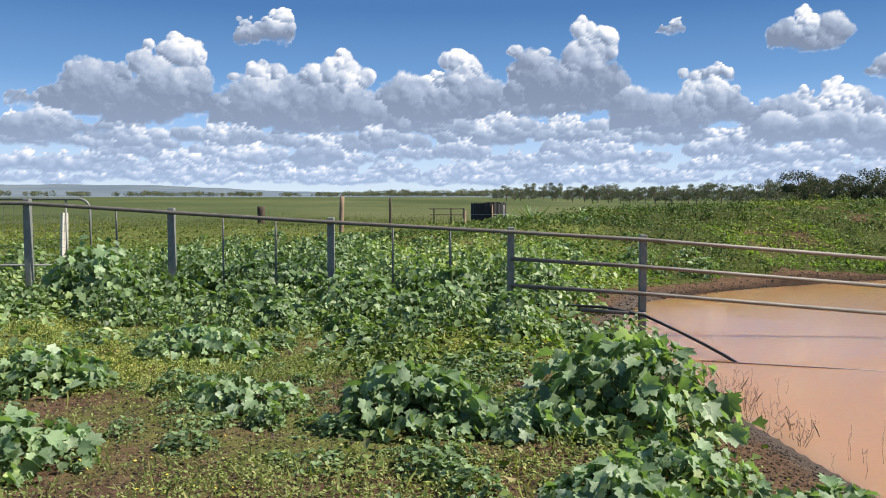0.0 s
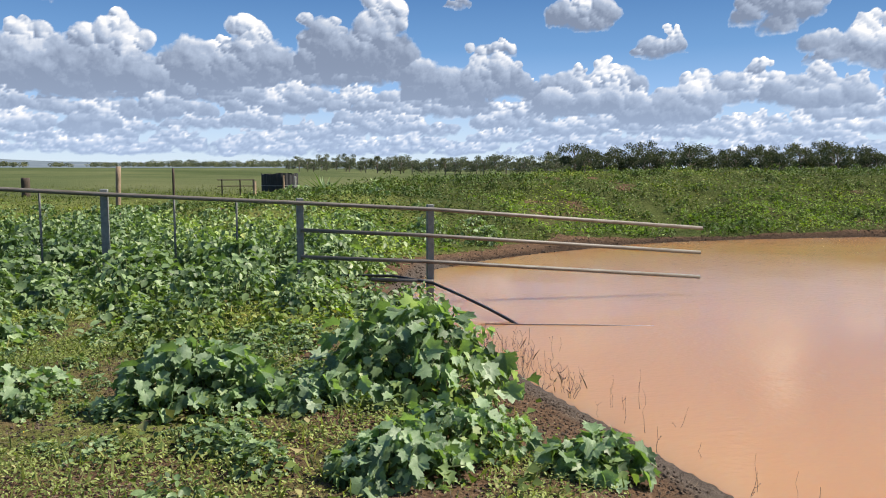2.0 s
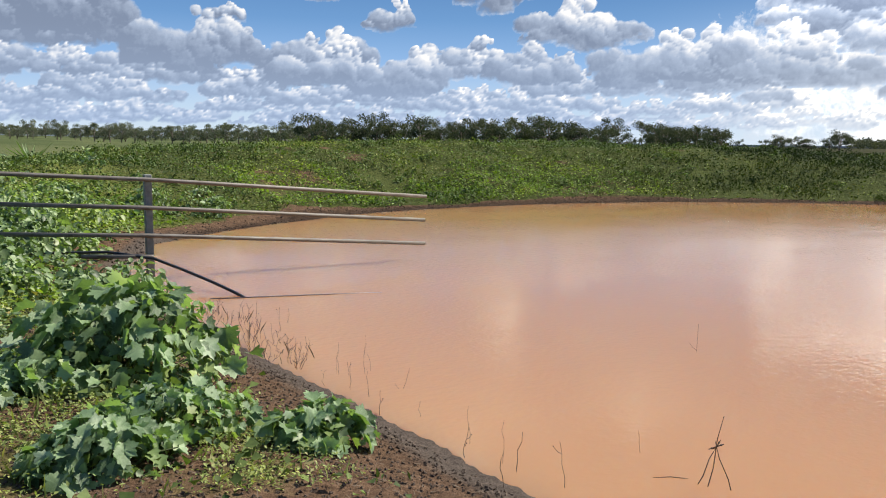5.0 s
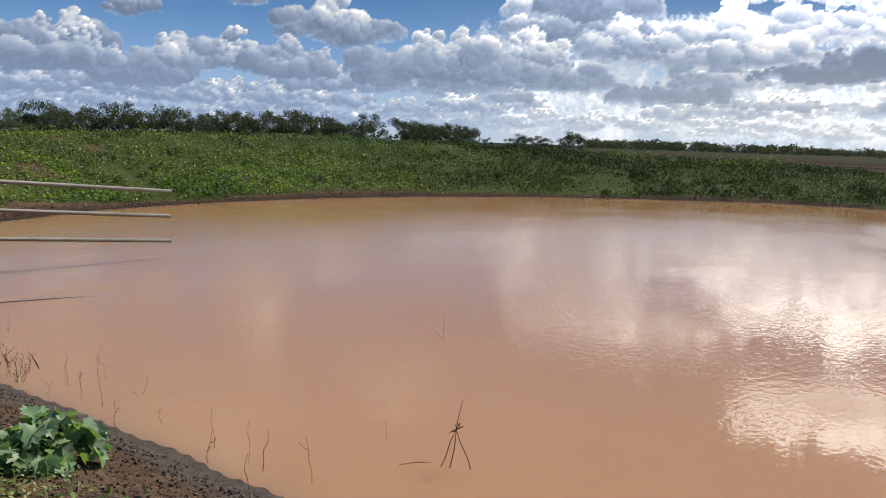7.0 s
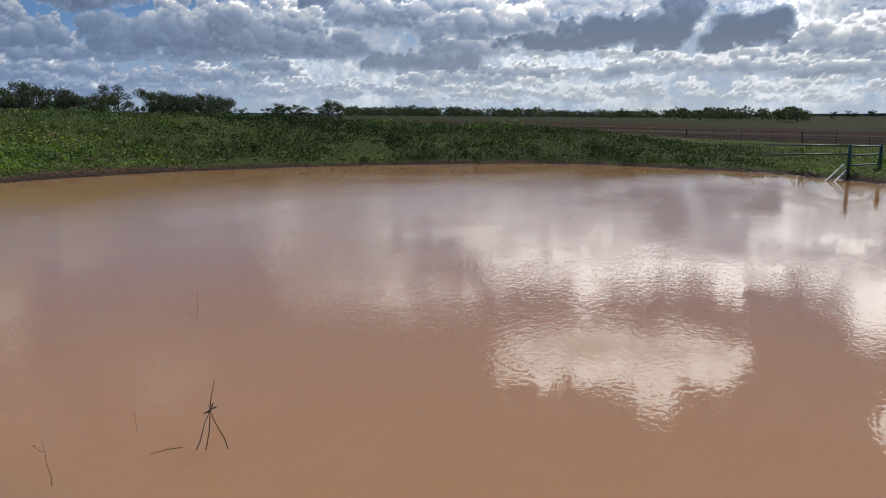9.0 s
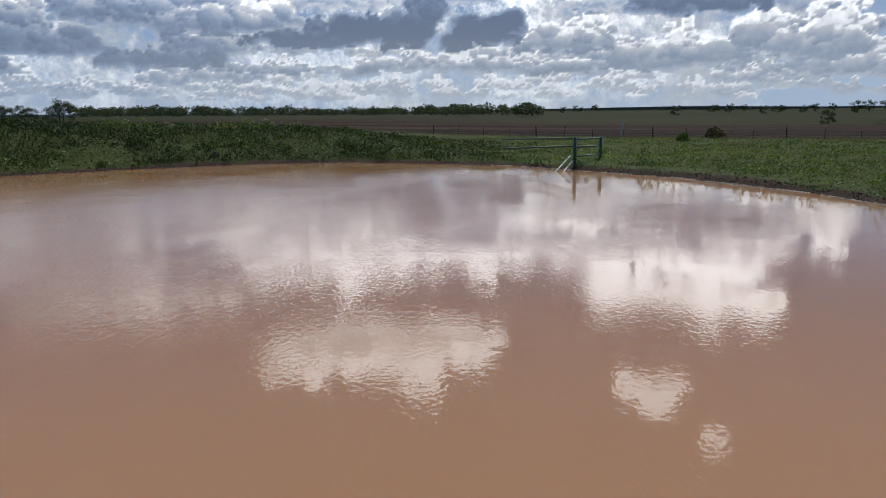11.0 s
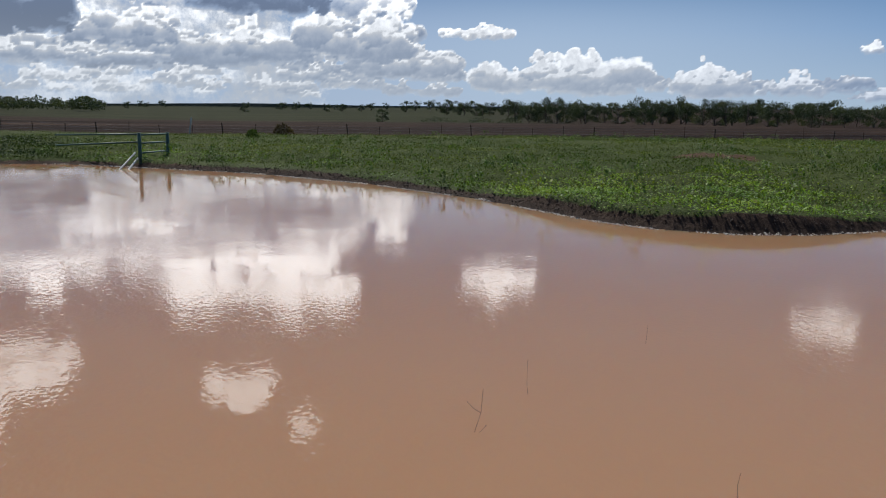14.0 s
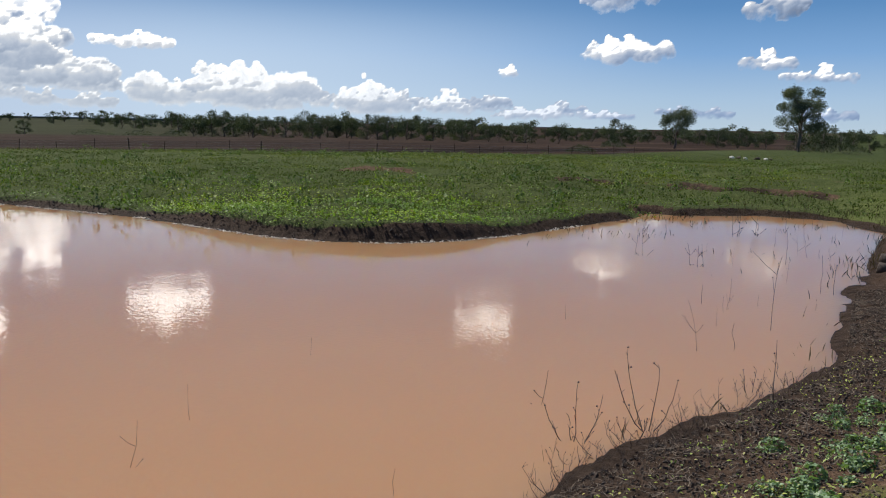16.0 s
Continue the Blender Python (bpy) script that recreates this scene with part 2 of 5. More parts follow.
CREST_AZ = (-180, -40, -12, -4, 4.6, 10, 18, 26, 34, 43, 50, 57, 65, 74, 78, 81, 84, 90, 180)
CREST_Z = (0.45, 0.45, 0.55, 0.75, 1.10, 1.38, 1.62, 1.75, 1.8, 1.82, 1.7, 1.52, 1.28, 1.2, 1.0, 0.7, 0.5, 0.42, 0.42)


# small eroded steps in the paddock: from bearing, to bearing, distance, depth
GULLIES = ((148.5, 155.5, 20.3, 0.22), (142.5, 149.5, 27.5, 0.22), (156.5, 163.0, 19.0, 0.2), (150.5, 161.0, 26.0, 0.16), (128.0, 134.0, 30.0, 0.12))


def land(x, y):
    """Height of the ground over the water."""
    x, y = np.asarray(x, float), np.asarray(y, float)
    d = shore(x, y)
    r, az = np.hypot(x, y), np.degrees(np.arctan2(x, y))
    crest = np.interp(az, CREST_AZ, CREST_Z)
    near = ease(6.5, 3.0, x) * ease(20, 12, y) * ease(-22, -12, y)       # the near bank, gently sloping
    d2 = d + 0.25 * (fbm(x * 0.9, y * 0.9, 3, 3) - 0.5) * (1 - near) + (0.12 + 0.4 * ease(-2.5, -4.0, y)) * (fbm(x * 2.2, y * 2.2, 4, 5) - 0.5) * near * ease(-0.6, 0.3, d)
    lip = (0.10 + 0.07 * ease(0.4, 0.6, fbm(x * 0.35, y * 0.35, 2, 13)) + 0.17 * ease(4.5, 2.0, np.hypot(x - 11.5, y + 8.8))) * ease(0.0, 0.42, d2)
    rise = lip + np.maximum(crest - 0.22, 0) * ease(0.2, 8.0, d2) ** 0.8
    back = 0.45 + 0.25 * ease(60, 20, r)
    far_side = rise + (back - rise) * ease(9.5, 24, d2)
    close = 0.08 * ease(0.0, 0.4, d2) + 0.26 * ease(0.1, 2.0, d2) + 0.15 * ease(3, 12, d2)
    z = far_side * (1 - near) + close * near
    # ground falls away to a shallow valley beyond the paddock, and wooded hills close the north-west
    south = ease(70, 100, az) * ease(200, 165, az)
    z = z - south * (3.2 * ease(60, 330, r) + 0.28 * ease(25, 58, r)) - (1 - south) * 0.8 * ease(60, 300, r) - 2.0 * ease(10, 30, az) * ease(300, 900, r) + 2.1 * ease(16, 2, az) * ease(70, 420, r)
    z = z + south * 13.0 * ease(420, 1500, r) * (0.6 + 0.5 * fbm(x / 260, y / 260, 2, 9))
    hills = ease(1900, 3400, r) * ease(16, -8, az) * (19 + 30 * ease(-3, -24, az)) * (0.72 + 0.55 * fbm(az / 6.0 + 30, az * 0 + 2, 4, 8))
    z = z + hills + 7 * ease(2300, 3300, r) * np.exp(-((az + 24.4) / 1.4) ** 2)
    z = z + (0.10 + 0.22 * (1 - near) * ease(60, 30, r)) * (fbm(x * 0.55, y * 0.55, 4, 1) - 0.5) * ease(0.3, 3, d) + 0.05 * (fbm(x * 3, y * 3, 3, 2) - 0.5) * ease(0.1, 0.8, d)
    z = z + 0.20 * (fbm(x * 1.25, y * 1.25, 3, 12) - 0.5) * (1 - near) * ease(0.8, 2.5, d) * ease(45, 30, r)
    for a0, a1, r0, deep in GULLIES:
        rim = r0 + 1.6 * (fbm(az * 0.5, az * 0 + r0, 3, 27) - 0.5)
        z = z - deep * ease(a0 - 1.5, a0 + 1, az) * ease(a1 + 1.5, a1 - 1, az) * ease(rim - 2.6, rim - 0.25, r) * (1 - ease(rim - 0.25, rim + 0.12, r))
    under = np.maximum(-0.28 * -d2, -1.2)
    return np.where(d2 < 0, under, z)


def land_at(x, y):
    return float(land(np.array([x]), np.array([y]))[0])

# ---------------------------------------------------------------- sky with heaped clouds, far beyond the land
# each cloud: bearing, height of its base, half width, height, in degrees
# northern clouds from 15 degrees up are unseen, added to whiten the water's reflection
NORTH_CLOUDS = [(-21.0, 5.3, 4.9, 6.9), (-9.5, 4.9, 5.8, 5.7), (-0.3, 5.6, 4.6, 5.0), (-12.2, 10.4, 2.0, 2.6), (8.4, 6.6, 4.3, 6.4), (15.7, 4.7, 4.2, 4.8),
                (18.0, 7.7, 1.5, 1.6), (23.9, 3.7, 3.4, 3.4), (23.8, 9.5, 2.5, 2.6), (22, 15.0, 5.0, 4.0), (34, 17.5, 6.0, 5.0), (11, 18.5, 6.0, 5.0), (46, 16.0, 4.0, 4.0), (25, 25.0, 8.0, 6.0), (4, 26.0, 7.0, 5.0), (43, 26.0, 7.0, 5.0), (15.3, 10.8, 0.7, 1.2), (-26.4, 3.8, 2.4, 2.8), (-8.5, 2.5, 1.8, 2.1)]
EAST_CLOUDS = [(30.0, 3.2, 3.3, 3.8), (29.0, 7.4, 1.7, 2.4), (38.8, 4.1, 3.6, 3.0), (42.1, 6.4, 4.8, 3.4), (47.5, 3.8, 5.0, 4.4), (56.6, 3.8, 5.1, 3.4), (61.4, 6.3, 3.4, 2.4),
               (35.1, 6.3, 0.7, 0.9), (79.5, 15.0, 8.8, 5.5), (72.5, 16.5, 3.0, 3.0), (97.7, 18.0, 2.5, 3.4), (102.0, 21.2, 1.0, 1.9), (60.0, 8.5, 4.6, 5.5), (36.2, 9.0, 2.6, 6.0)]
# the same with a fifth number: how bright it shows against the sun
SUNWARD_CLOUDS = [(82.2, 4.4, 6.9, 4.4, 0.36), (74.0, 4.4, 4.8, 2.3, 0.40), (64.5, 2.9, 4.4, 2.3, 0.62), (67.5, 5.2, 7.0, 3.8, 1.25), (100.0, 6.3, 5.0, 3.0, 0.55), (92.0, 4.0, 3.6, 3.2, 1.45),
                  (99.0, 2.8, 4.4, 3.4, 1.3), (106.3, 3.3, 4.6, 4.6, 1.55), (109.6, 2.2, 4.2, 2.6, 1.4), (104.0, 7.6, 3.0, 2.6, 1.5), (93.5, 6.6, 3.0, 2.4, 1.5), (81.8, 2.7, 4.8, 1.6, 1.15), (53.8, 4.2, 3.2, 4.2, 1.2), (61.8, 5.7, 3.8, 3.2, 1.2),
                  (86.0, 8.8, 4.6, 3.4, 1.5), (94.5, 9.2, 4.6, 3.4, 1.5), (101.5, 9.8, 3.6, 2.4, 1.4), (51.0, 4.1, 4.6, 1.1, 0.5), (90.0, 2.6, 4.5, 1.5, 1.1), (72.0, 2.6, 4.5, 1.3, 1.1)]
SOUTH_CLOUDS = [(120.5, 1.2, 6.6, 3.4), (130.2, 1.1, 3.3, 2.6), (135.6, 1.1, 2.5, 1.6), (142.3, 0.8, 4.4, 1.1), (114.7, 4.8, 2.6, 1.0), (139.5, 3.6, 0.7, 0.9),
                (147.3, 4.8, 3.3, 2.0), (156.4, 4.2, 2.0, 1.4), (159.3, 3.4, 2.3, 1.1), (168.0, 4.0, 3.5, 2.0), (116.5, 11.0, 2.8, 2.6), (138.2, 12.7, 2.3, 2.3), (147.2, 8.3, 3.0, 2.1), (156.4, 7.5, 2.2, 1.8), (107.5, 6.0, 3.2, 4.0)]

sky_az = np.concatenate([np.arange(-34, 172, 0.165), np.arange(172, 326, 2.0)])
sky_el = np.concatenate([np.arange(-1.6, 15, 0.125), np.arange(15, 24, 0.22), np.arange(24, 36.5, 0.8)])
SA, SE = np.meshgrid(sky_az, sky_el, indexing="ij")


def billow(scale, seed, octaves=4):
    """Rounded bulges with sharp creases between them, 0 to 1, finer and finer."""
    out, amp, tot = 0.0, 1.0, 0.0
    for k in range(octaves):
        u, v = SA * 2 ** k / scale + 0.37 * k, SE * 2 ** k / scale
        out = out + amp * np.minimum(np.abs(2 * hash_noise(u + 0.31 * v, v - 0.31 * u, seed + 13 * k) - 1) * 1.6, 1)
        tot += amp
        amp *= 0.62
    return out / tot


# bulges grow smaller towards the horizon, where the clouds are far away
farness = ease(6.5, 2.0, SE)
bulge = billow(1.9, 211) * (1 - farness) + billow(1.0, 223, 3) * farness
reach = (0.5 + 0.5 * ease(1.0, 7.0, SE)) * (1 + ease(12, 22, SE))
WA = SA + reach * (0.9 * (fbm(SA / 1.7, SE / 1.7, 4, 231) - 0.5))
WE = SE + reach * (0.7 * (fbm(SA / 1.5 + 40, SE / 1.5, 4, 237) - 0.5))
BASE = SE + reach * (0.9 * (fbm(SA / 2.4, SE / 1.6, 3, 241) - 0.5) + 0.5 * (bulge - 0.45))
SLOPE_A = np.gradient(bulge, sky_az, axis=0)
SLOPE_E = np.gradient(bulge, sky_el, axis=1)
# a broken veil of cloud towards the sun, clear blue elsewhere
veil = ease(44, 56, SA) * (1 - ease(103, 110, SA + 0.6 * SE)) * ease(10.5, 8.0, SE)
body = np.full(SA.shape, -1.0)
front = np.full(SA.shape, -99.0)
FACE_A, FACE_E, FLAT, TALL = np.zeros(SA.shape), np.zeros(SA.shape), np.zeros(SA.shape), np.ones(SA.shape)
TONE = np.ones(SA.shape)
srng = np.random.default_rng(11)


def puff(az, el, r, depth, flat, tall, tone=1.0):
    """One rounded head of a cloud: where it stands nearest it gives its facing, base and tone."""
    i0, i1 = np.searchsorted(sky_az, (az - 1.4 * r - 0.6, az + 1.4 * r + 0.6))
    j0, j1 = np.searchsorted(sky_el, (el - 1.4 * r - 0.6, el + 1.4 * r + 0.6))
    if i1 <= i0 or j1 <= j0:
        return
    view = (slice(i0, i1), slice(j0, j1))
    da, de = (WA[view] - az) / r, (WE[view] - el) / (0.9 * r)
    q = da * da + de * de - 0.75 * (bulge[view] - 0.45)
    under = (BASE[view] - flat) / (0.42 + 0.06 * flat)
    f = np.sqrt(np.clip(1 - q, 0, 1)) * r + depth - 0.3 * np.clip(1 - under, 0, 1)
    nearer = (f > front[view]) & (q < 1) & (under > 0)
    for field, value in ((FACE_A, da), (FACE_E, de), (front, f)):
        field[view] = np.where(nearer, value, field[view])
    for field, value in ((FLAT, flat), (TALL, tall), (TONE, tone)):
        field[view][nearer] = value
    body[view] = np.maximum(body[view], np.minimum(1 - q, under * 0.8))


def cumulus(az, base, half, height, nearness=0.0, tone=1.0):
    """A heaped cloud: a flat body with several rounded heads, and smaller ones on those."""
    for n in range(int(8 + 7 * half / height)):
        r = min(0.42 * height, 0.5 * half) * srng.uniform(0.55, 1.0)
        w = srng.uniform(-1, 1)
        sag = base + srng.uniform(-0.10, 0.10) * height + 0.12 * height * w * w
        puff(az + w * (half - 0.9 * r), sag + r * srng.uniform(0.15, 0.5), r, nearness - 0.4 * r, sag, height, tone)
    humps = max(2, min(6, int(round(1.5 * half / height + srng.uniform(0.3, 1.3)))))
    for k in range(humps):
        u = (k + 0.5) / humps * 2 - 1 + srng.uniform(-0.25, 0.25) / humps
        tall = height * (1.0 if k == humps // 2 else srng.uniform(0.4, 0.9)) * (1 - 0.45 * abs(u) ** 2)
        wide = half / humps * srng.uniform(1.1, 1.6)
        for n in range(22):
            v = srng.uniform(0, 1) ** 0.8
            spread = wide * (1.0 - 0.5 * v) * (0.75 + 0.35 * srng.uniform())
            w = srng.uniform(-1, 1)
            r = min((0.42 - 0.25 * v) * srng.uniform(0.45, 1.05) * tall, wide * 0.75) * (1 - 0.35 * abs(w))
            at = (az + u * half * 0.82 + w * (spread - 0.3 * r), base + 0.25 * r + v * (tall - 1.05 * r))
            near = nearness + srng.uniform(-0.5, 0.3) * r - 0.25 * v
            puff(*at, r, near, base, height, tone)
            if r > 0.5:
                b = srng.uniform(0, math.tau)
                puff(at[0] + 0.7 * r * math.cos(b), at[1] + 0.6 * r * math.sin(b), r * srng.uniform(0.3, 0.5), near + 0.6 * r, base, height, tone)


# far fields of cumulus, all with bases at one level, so lower and smaller with distance
level = 0.9
while level < 12.5:
    step = 3.0 * (0.35 + 0.6 * level)
    az = -38.0 + srng.uniform(0, step)
    while az < 176:
        east = float(ease(44, 58, np.array(az)) * (1 - ease(103, 109, np.array(az + 0.5 * level))))
        north = 1 - float(ease(40, 60, np.array(az)))
        half = srng.uniform(0.35, 0.8) * step * (1 - 0.45 * east) * (1 - 0.25 * north)
        height = min((0.7 + 0.3 * east) * half, (0.5 + 0.42 * level) * srng.uniform(0.6, 1.25))
        chance = max(0.42 * east * (level < 8.0), 0.85 * east * (level > 8.0), (0.62 + 0.2 * north) * float(ease(5.6, 4.0, np.array(level)) * (1 - ease(104, 116, np.array(az)))), 0.10 * (level < 1.6))
        if srng.uniform() < chance:
            tone = 1.0 + 0.08 * north + east * (srng.uniform(-0.25, 0.6) + 0.25 * float(ease(4.0, 1.5, np.array(level))))
            cumulus(az, level * (1 + srng.uniform(-1, 1) * (0.12 + 0.2 * east)), half, min(height, max(13.4 - level, 0.6)), -6 - 0.4 * level, tone)
        az += step * srng.uniform(0.5, 1.15)
    level *= 1.16
for spec in NORTH_CLOUDS + EAST_CLOUDS:
    cumulus(*spec, nearness=-0.2 * spec[1])
for spec in SOUTH_CLOUDS:
    cumulus(*spec, nearness=-0.2 * spec[1], tone=1.75 if spec[1] < 7 else 1.15)
for az, base, half, height, tone in SUNWARD_CLOUDS:
    cumulus(az, base, half, height, 0.3 * base + 0.6 * (tone < 0.7), tone)
# the sun lights the heads; undersides and creases stay grey
toward = np.cos(np.radians(SA - SUN_AZ))
glow = ease(0.45, 0.95, toward)
rel = np.radians(SUN_AZ - SA)
lx, ly, lz = math.cos(radians(SUN_EL)) * np.sin(rel), math.sin(radians(SUN_EL)), -math.cos(radians(SUN_EL)) * np.cos(rel)
fa, fe = FACE_A - 0.34 * (1 - 0.7 * glow) * SLOPE_A, FACE_E - 0.34 * (1 - 0.7 * glow) * SLOPE_E
size = np.maximum(np.sqrt(fa * fa + fe * fe), 1.0)
fa, fe = fa / size, fe / size
lambert = fa * lx + fe * ly * 1.1 + np.sqrt(np.clip(1 - fa * fa - fe * fe, 0, 1)) * lz * 0.3
shade = 0.40 - 0.14 * ease(60, 20, SA)
lit = TONE * (0.51 + 0.18 * np.clip(np.cos(rel), 0, 1) + 0.38 * lambert) * (shade + (1 - shade) * ease(0.05, 0.85, (BASE - FLAT) / TALL)) * (0.84 + 0.28 * bulge)
cloud = ease(-0.05, 0.12, body)
lit = lit * (1 + 0.30 * ease(56, 74, SA) * (TONE > 0.7))
lit = lit * cloud + (1 - cloud) * (0.5 + veil * (0.7 * fbm(SA / 4.0 + 9, SE / 2.2, 4, 103) - 0.25))
cover = np.maximum(np.clip(0.5 + 0.6 * body, 0, 1), veil * (0.36 + 0.36 * fbm(SA / 5.0, SE / 2.6, 4, 101)))
# thick middles of clouds before the sun stay grey, thin rims shine
thick = ease(0.58, 0.85, cover)
high_up = ease(9.0, 10.5, SE) * ease(60, 72, SA)
lit = np.clip(lit + 0.42 * high_up, 0, 1)
lit = np.clip(lit * (1 - 0.10 * thick * glow * (1 - high_up)) + 0.30 * glow * (1 - thick), 0, 1)


def sky_material():
    m, t, p = material("sky")
    t.nodes.remove(p)
    v = coords(t, (1 / 4600, 1 / 4600, 1 / 4600))
    sep = t.nodes.new("ShaderNodeSeparateXYZ")
    t.links.new(v, sep.inputs[0])
    blue = ramp(t, sep.outputs[2], (0.0, (0.68, 0.82, 0.95)), (0.04, (0.54, 0.73, 0.97)), (0.09, (0.30, 0.53, 0.90)), (0.14, (0.165, 0.365, 0.71)), (0.22, (0.075, 0.21, 0.50)), (0.5, (0.06, 0.18, 0.46)))
    blue = mix(t, math_node(t, "MULTIPLY", attribute(t, "sunward"), 0.75), blue, (0.80, 0.95, 1.16))
    blue = mix(t, attribute(t, "clear"), blue, mix(t, 1.0, blue, (1.10, 1.10, 1.06), "MULTIPLY"))
    n1, n2 = noise_tex(t, v, 60, 5, 0.6), noise_tex(t, v, 190, 4, 0.55)
    wob = math_node(t, "MULTIPLY_ADD", math_node(t, "SUBTRACT", n1, 0.5), 0.42, math_node(t, "MULTIPLY", math_node(t, "SUBTRACT", n2, 0.5), 0.22))
    d = math_node(t, "ADD", attribute(t, "cover"), wob)
    alpha = ramp(t, d, (0.42, (0, 0, 0)), (0.52, (0.5, 0.5, 0.5)), (0.66, (1, 1, 1)))
    light = math_node(t, "ADD", attribute(t, "lit"), math_node(t, "MULTIPLY", wob, 0.7))
    white = ramp(t, light, (0.14, (0.22, 0.285, 0.42)), (0.38, (0.42, 0.52, 0.70)), (0.60, (0.76, 0.83, 0.95)), (0.80, (1.12, 1.12, 1.12)), (1.0, (2.6, 2.55, 2.45)))
    haze = ramp(t, sep.outputs[2], (0.0, (0.75, 0.75, 0.75)), (0.035, (0.52, 0.52, 0.52)), (0.075, (0.26, 0.26, 0.26)), (0.12, (0.08, 0.08, 0.08)), (0.18, (0, 0, 0)))
    white = mix(t, haze, white, mix(t, attribute(t, "sunward"), (0.45, 0.61, 0.90), (0.86, 0.93, 1.0)))
    col = mix(t, alpha, blue, white)
    e = t.nodes.new("ShaderNodeEmission")
    t.links.new(col, e.inputs[0])
    t.links.new(math_node(t, "MULTIPLY_ADD", math_node(t, "MULTIPLY", attribute(t, "blaze"), alpha), 0.40, 0.58), e.inputs[1])
    t.links.new(e.outputs[0], t.nodes["Material Output"].inputs[0])
    m.cycles.emission_sampling = "NONE"
    return m


A_, E_ = np.radians(SA), np.radians(SE)
dome = np.stack([np.sin(A_) * np.cos(E_), np.cos(A_) * np.cos(E_), np.sin(E_)], -1).reshape(-1, 3) * 4600
ne = len(sky_el)
i, j = np.meshgrid(np.arange(len(sky_az)), np.arange(ne - 1), indexing="ij")
a, b = (i * ne + j).ravel(), ((i + 1) % len(sky_az) * ne + j).ravel()
backdrop = tagged(link(mesh_np("backdrop", dome, np.stack([a, a + 1, b + 1, b], 1), [sky_material()], True, attrs=[("cover", cover.ravel()), ("lit", lit.ravel()), ("clear", ease(104, 120, SA).ravel()), ("blaze", (ease(5.0, 10.0, SE) * ease(0.55, 0.95, toward)).ravel()), ("sunward", (ease(0.55, 0.98, toward) * ease(11, 4, SE)).ravel())]), "backdrop"),
                  "blue sky filled with heaped white and grey clouds", "sky", kind="structure")

# ---------------------------------------------------------------- ground, one sheet to the horizon
def ground_material():
    m, t, p = material("ground")
    v = coords(t)
    soil_n, clod, fine = noise_tex(t, v, 1.3, 5), noise_tex(t, v, 9, 6, 0.65), noise_tex(t, v, 60, 5, 0.7)
    soil = ramp(t, math_node(t, "MULTIPLY_ADD", fine, 0.45, math_node(t, "MULTIPLY", clod, 0.55)), (0.3, (0.035, 0.023, 0.015)), (0.5, (0.10, 0.062, 0.04)), (0.7, (0.2, 0.13, 0.085)))
    wet_and_dark = ramp(t, clod, (0.3, (0.018, 0.012, 0.009)), (0.7, (0.06, 0.04, 0.028)))
    soil = mix(t, attribute(t, "wet_and_dark"), soil, wet_and_dark)
    soil = mix(t, attribute(t, "silt"), soil, ramp(t, math_node(t, "MULTIPLY_ADD", fine, 0.5, math_node(t, "MULTIPLY", clod, 0.5)), (0.3, (0.04, 0.032, 0.027)), (0.6, (0.10, 0.08, 0.066)), (0.75, (0.15, 0.122, 0.10))))
    turf = ramp(t, math_node(t, "MULTIPLY_ADD", fine, 0.5, math_node(t, "MULTIPLY", clod, 0.5)), (0.28, (0.035, 0.036, 0.014)), (0.48, (0.095, 0.11, 0.032)), (0.7, (0.19, 0.205, 0.06)))
    far_n = noise_tex(t, coords(t, (0.03, 0.012, 1)), 1.0, 6, 0.6)
    meadow = ramp(t, math_node(t, "MULTIPLY_ADD", clod, 0.5, math_node(t, "MULTIPLY", far_n, 0.5)), (0.3, (0.022, 0.032, 0.010)), (0.5, (0.046, 0.058, 0.019)), (0.7, (0.085, 0.09, 0.036)))
    turf = mix(t, attribute(t, "meadow"), turf, meadow)
    pasture = ramp(t, far_n, (0.3, (0.042, 0.058, 0.022)), (0.5, (0.068, 0.086, 0.036)), (0.7, (0.105, 0.115, 0.053)))
    turf = mix(t, attribute(t, "pasture"), turf, pasture)
    rows_n = noise_tex(t, coords(t, (0.11, 0.008, 1)), 1.0, 5, 0.6)
    plough = ramp(t, rows_n, (0.3, (0.012, 0.0075, 0.0055)), (0.48, (0.027, 0.0165, 0.0115)), (0.58, (0.046, 0.029, 0.02)), (0.75, (0.078, 0.052, 0.034)))
    g = math_node(t, "ADD", attribute(t, "green"), math_node(t, "MULTIPLY", math_node(t, "SUBTRACT", soil_n, 0.5), 1.1), clamp=True)
    g = ramp(t, g, (0.38, (0, 0, 0)), (0.62, (1, 1, 1)))
    c = mix(t, g, soil, turf)
    olive = ramp(t, rows_n, (0.35, (0.018, 0.02, 0.009)), (0.55, (0.036, 0.038, 0.017)), (0.7, (0.062, 0.058, 0.028)))
    plough = mix(t, attribute(t, "olive"), plough, olive)
    c = mix(t, attribute(t, "plough"), c, plough)
    # blue-grey of the far hills: aerial haze put into the ground colour
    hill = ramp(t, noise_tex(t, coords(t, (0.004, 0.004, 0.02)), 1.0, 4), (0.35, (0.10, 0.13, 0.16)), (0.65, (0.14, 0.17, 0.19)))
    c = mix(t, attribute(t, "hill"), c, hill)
    t.links.new(c, p.inputs["Base Color"])
    p.inputs["Specular IOR Level"].default_value = 0.02
    t.links.new(math_node(t, "MULTIPLY_ADD", attribute(t, "wet_and_dark"), -0.2, 0.95), p.inputs["Roughness"])
    bump(t, p, math_node(t, "MULTIPLY_ADD", fine, 0.35, clod), 0.9, 0.05)
    return m


def grow(a, b, ratio):
    out = [a]
    while out[-1] < b:
        out.append(out[-1] * ratio)
    return out


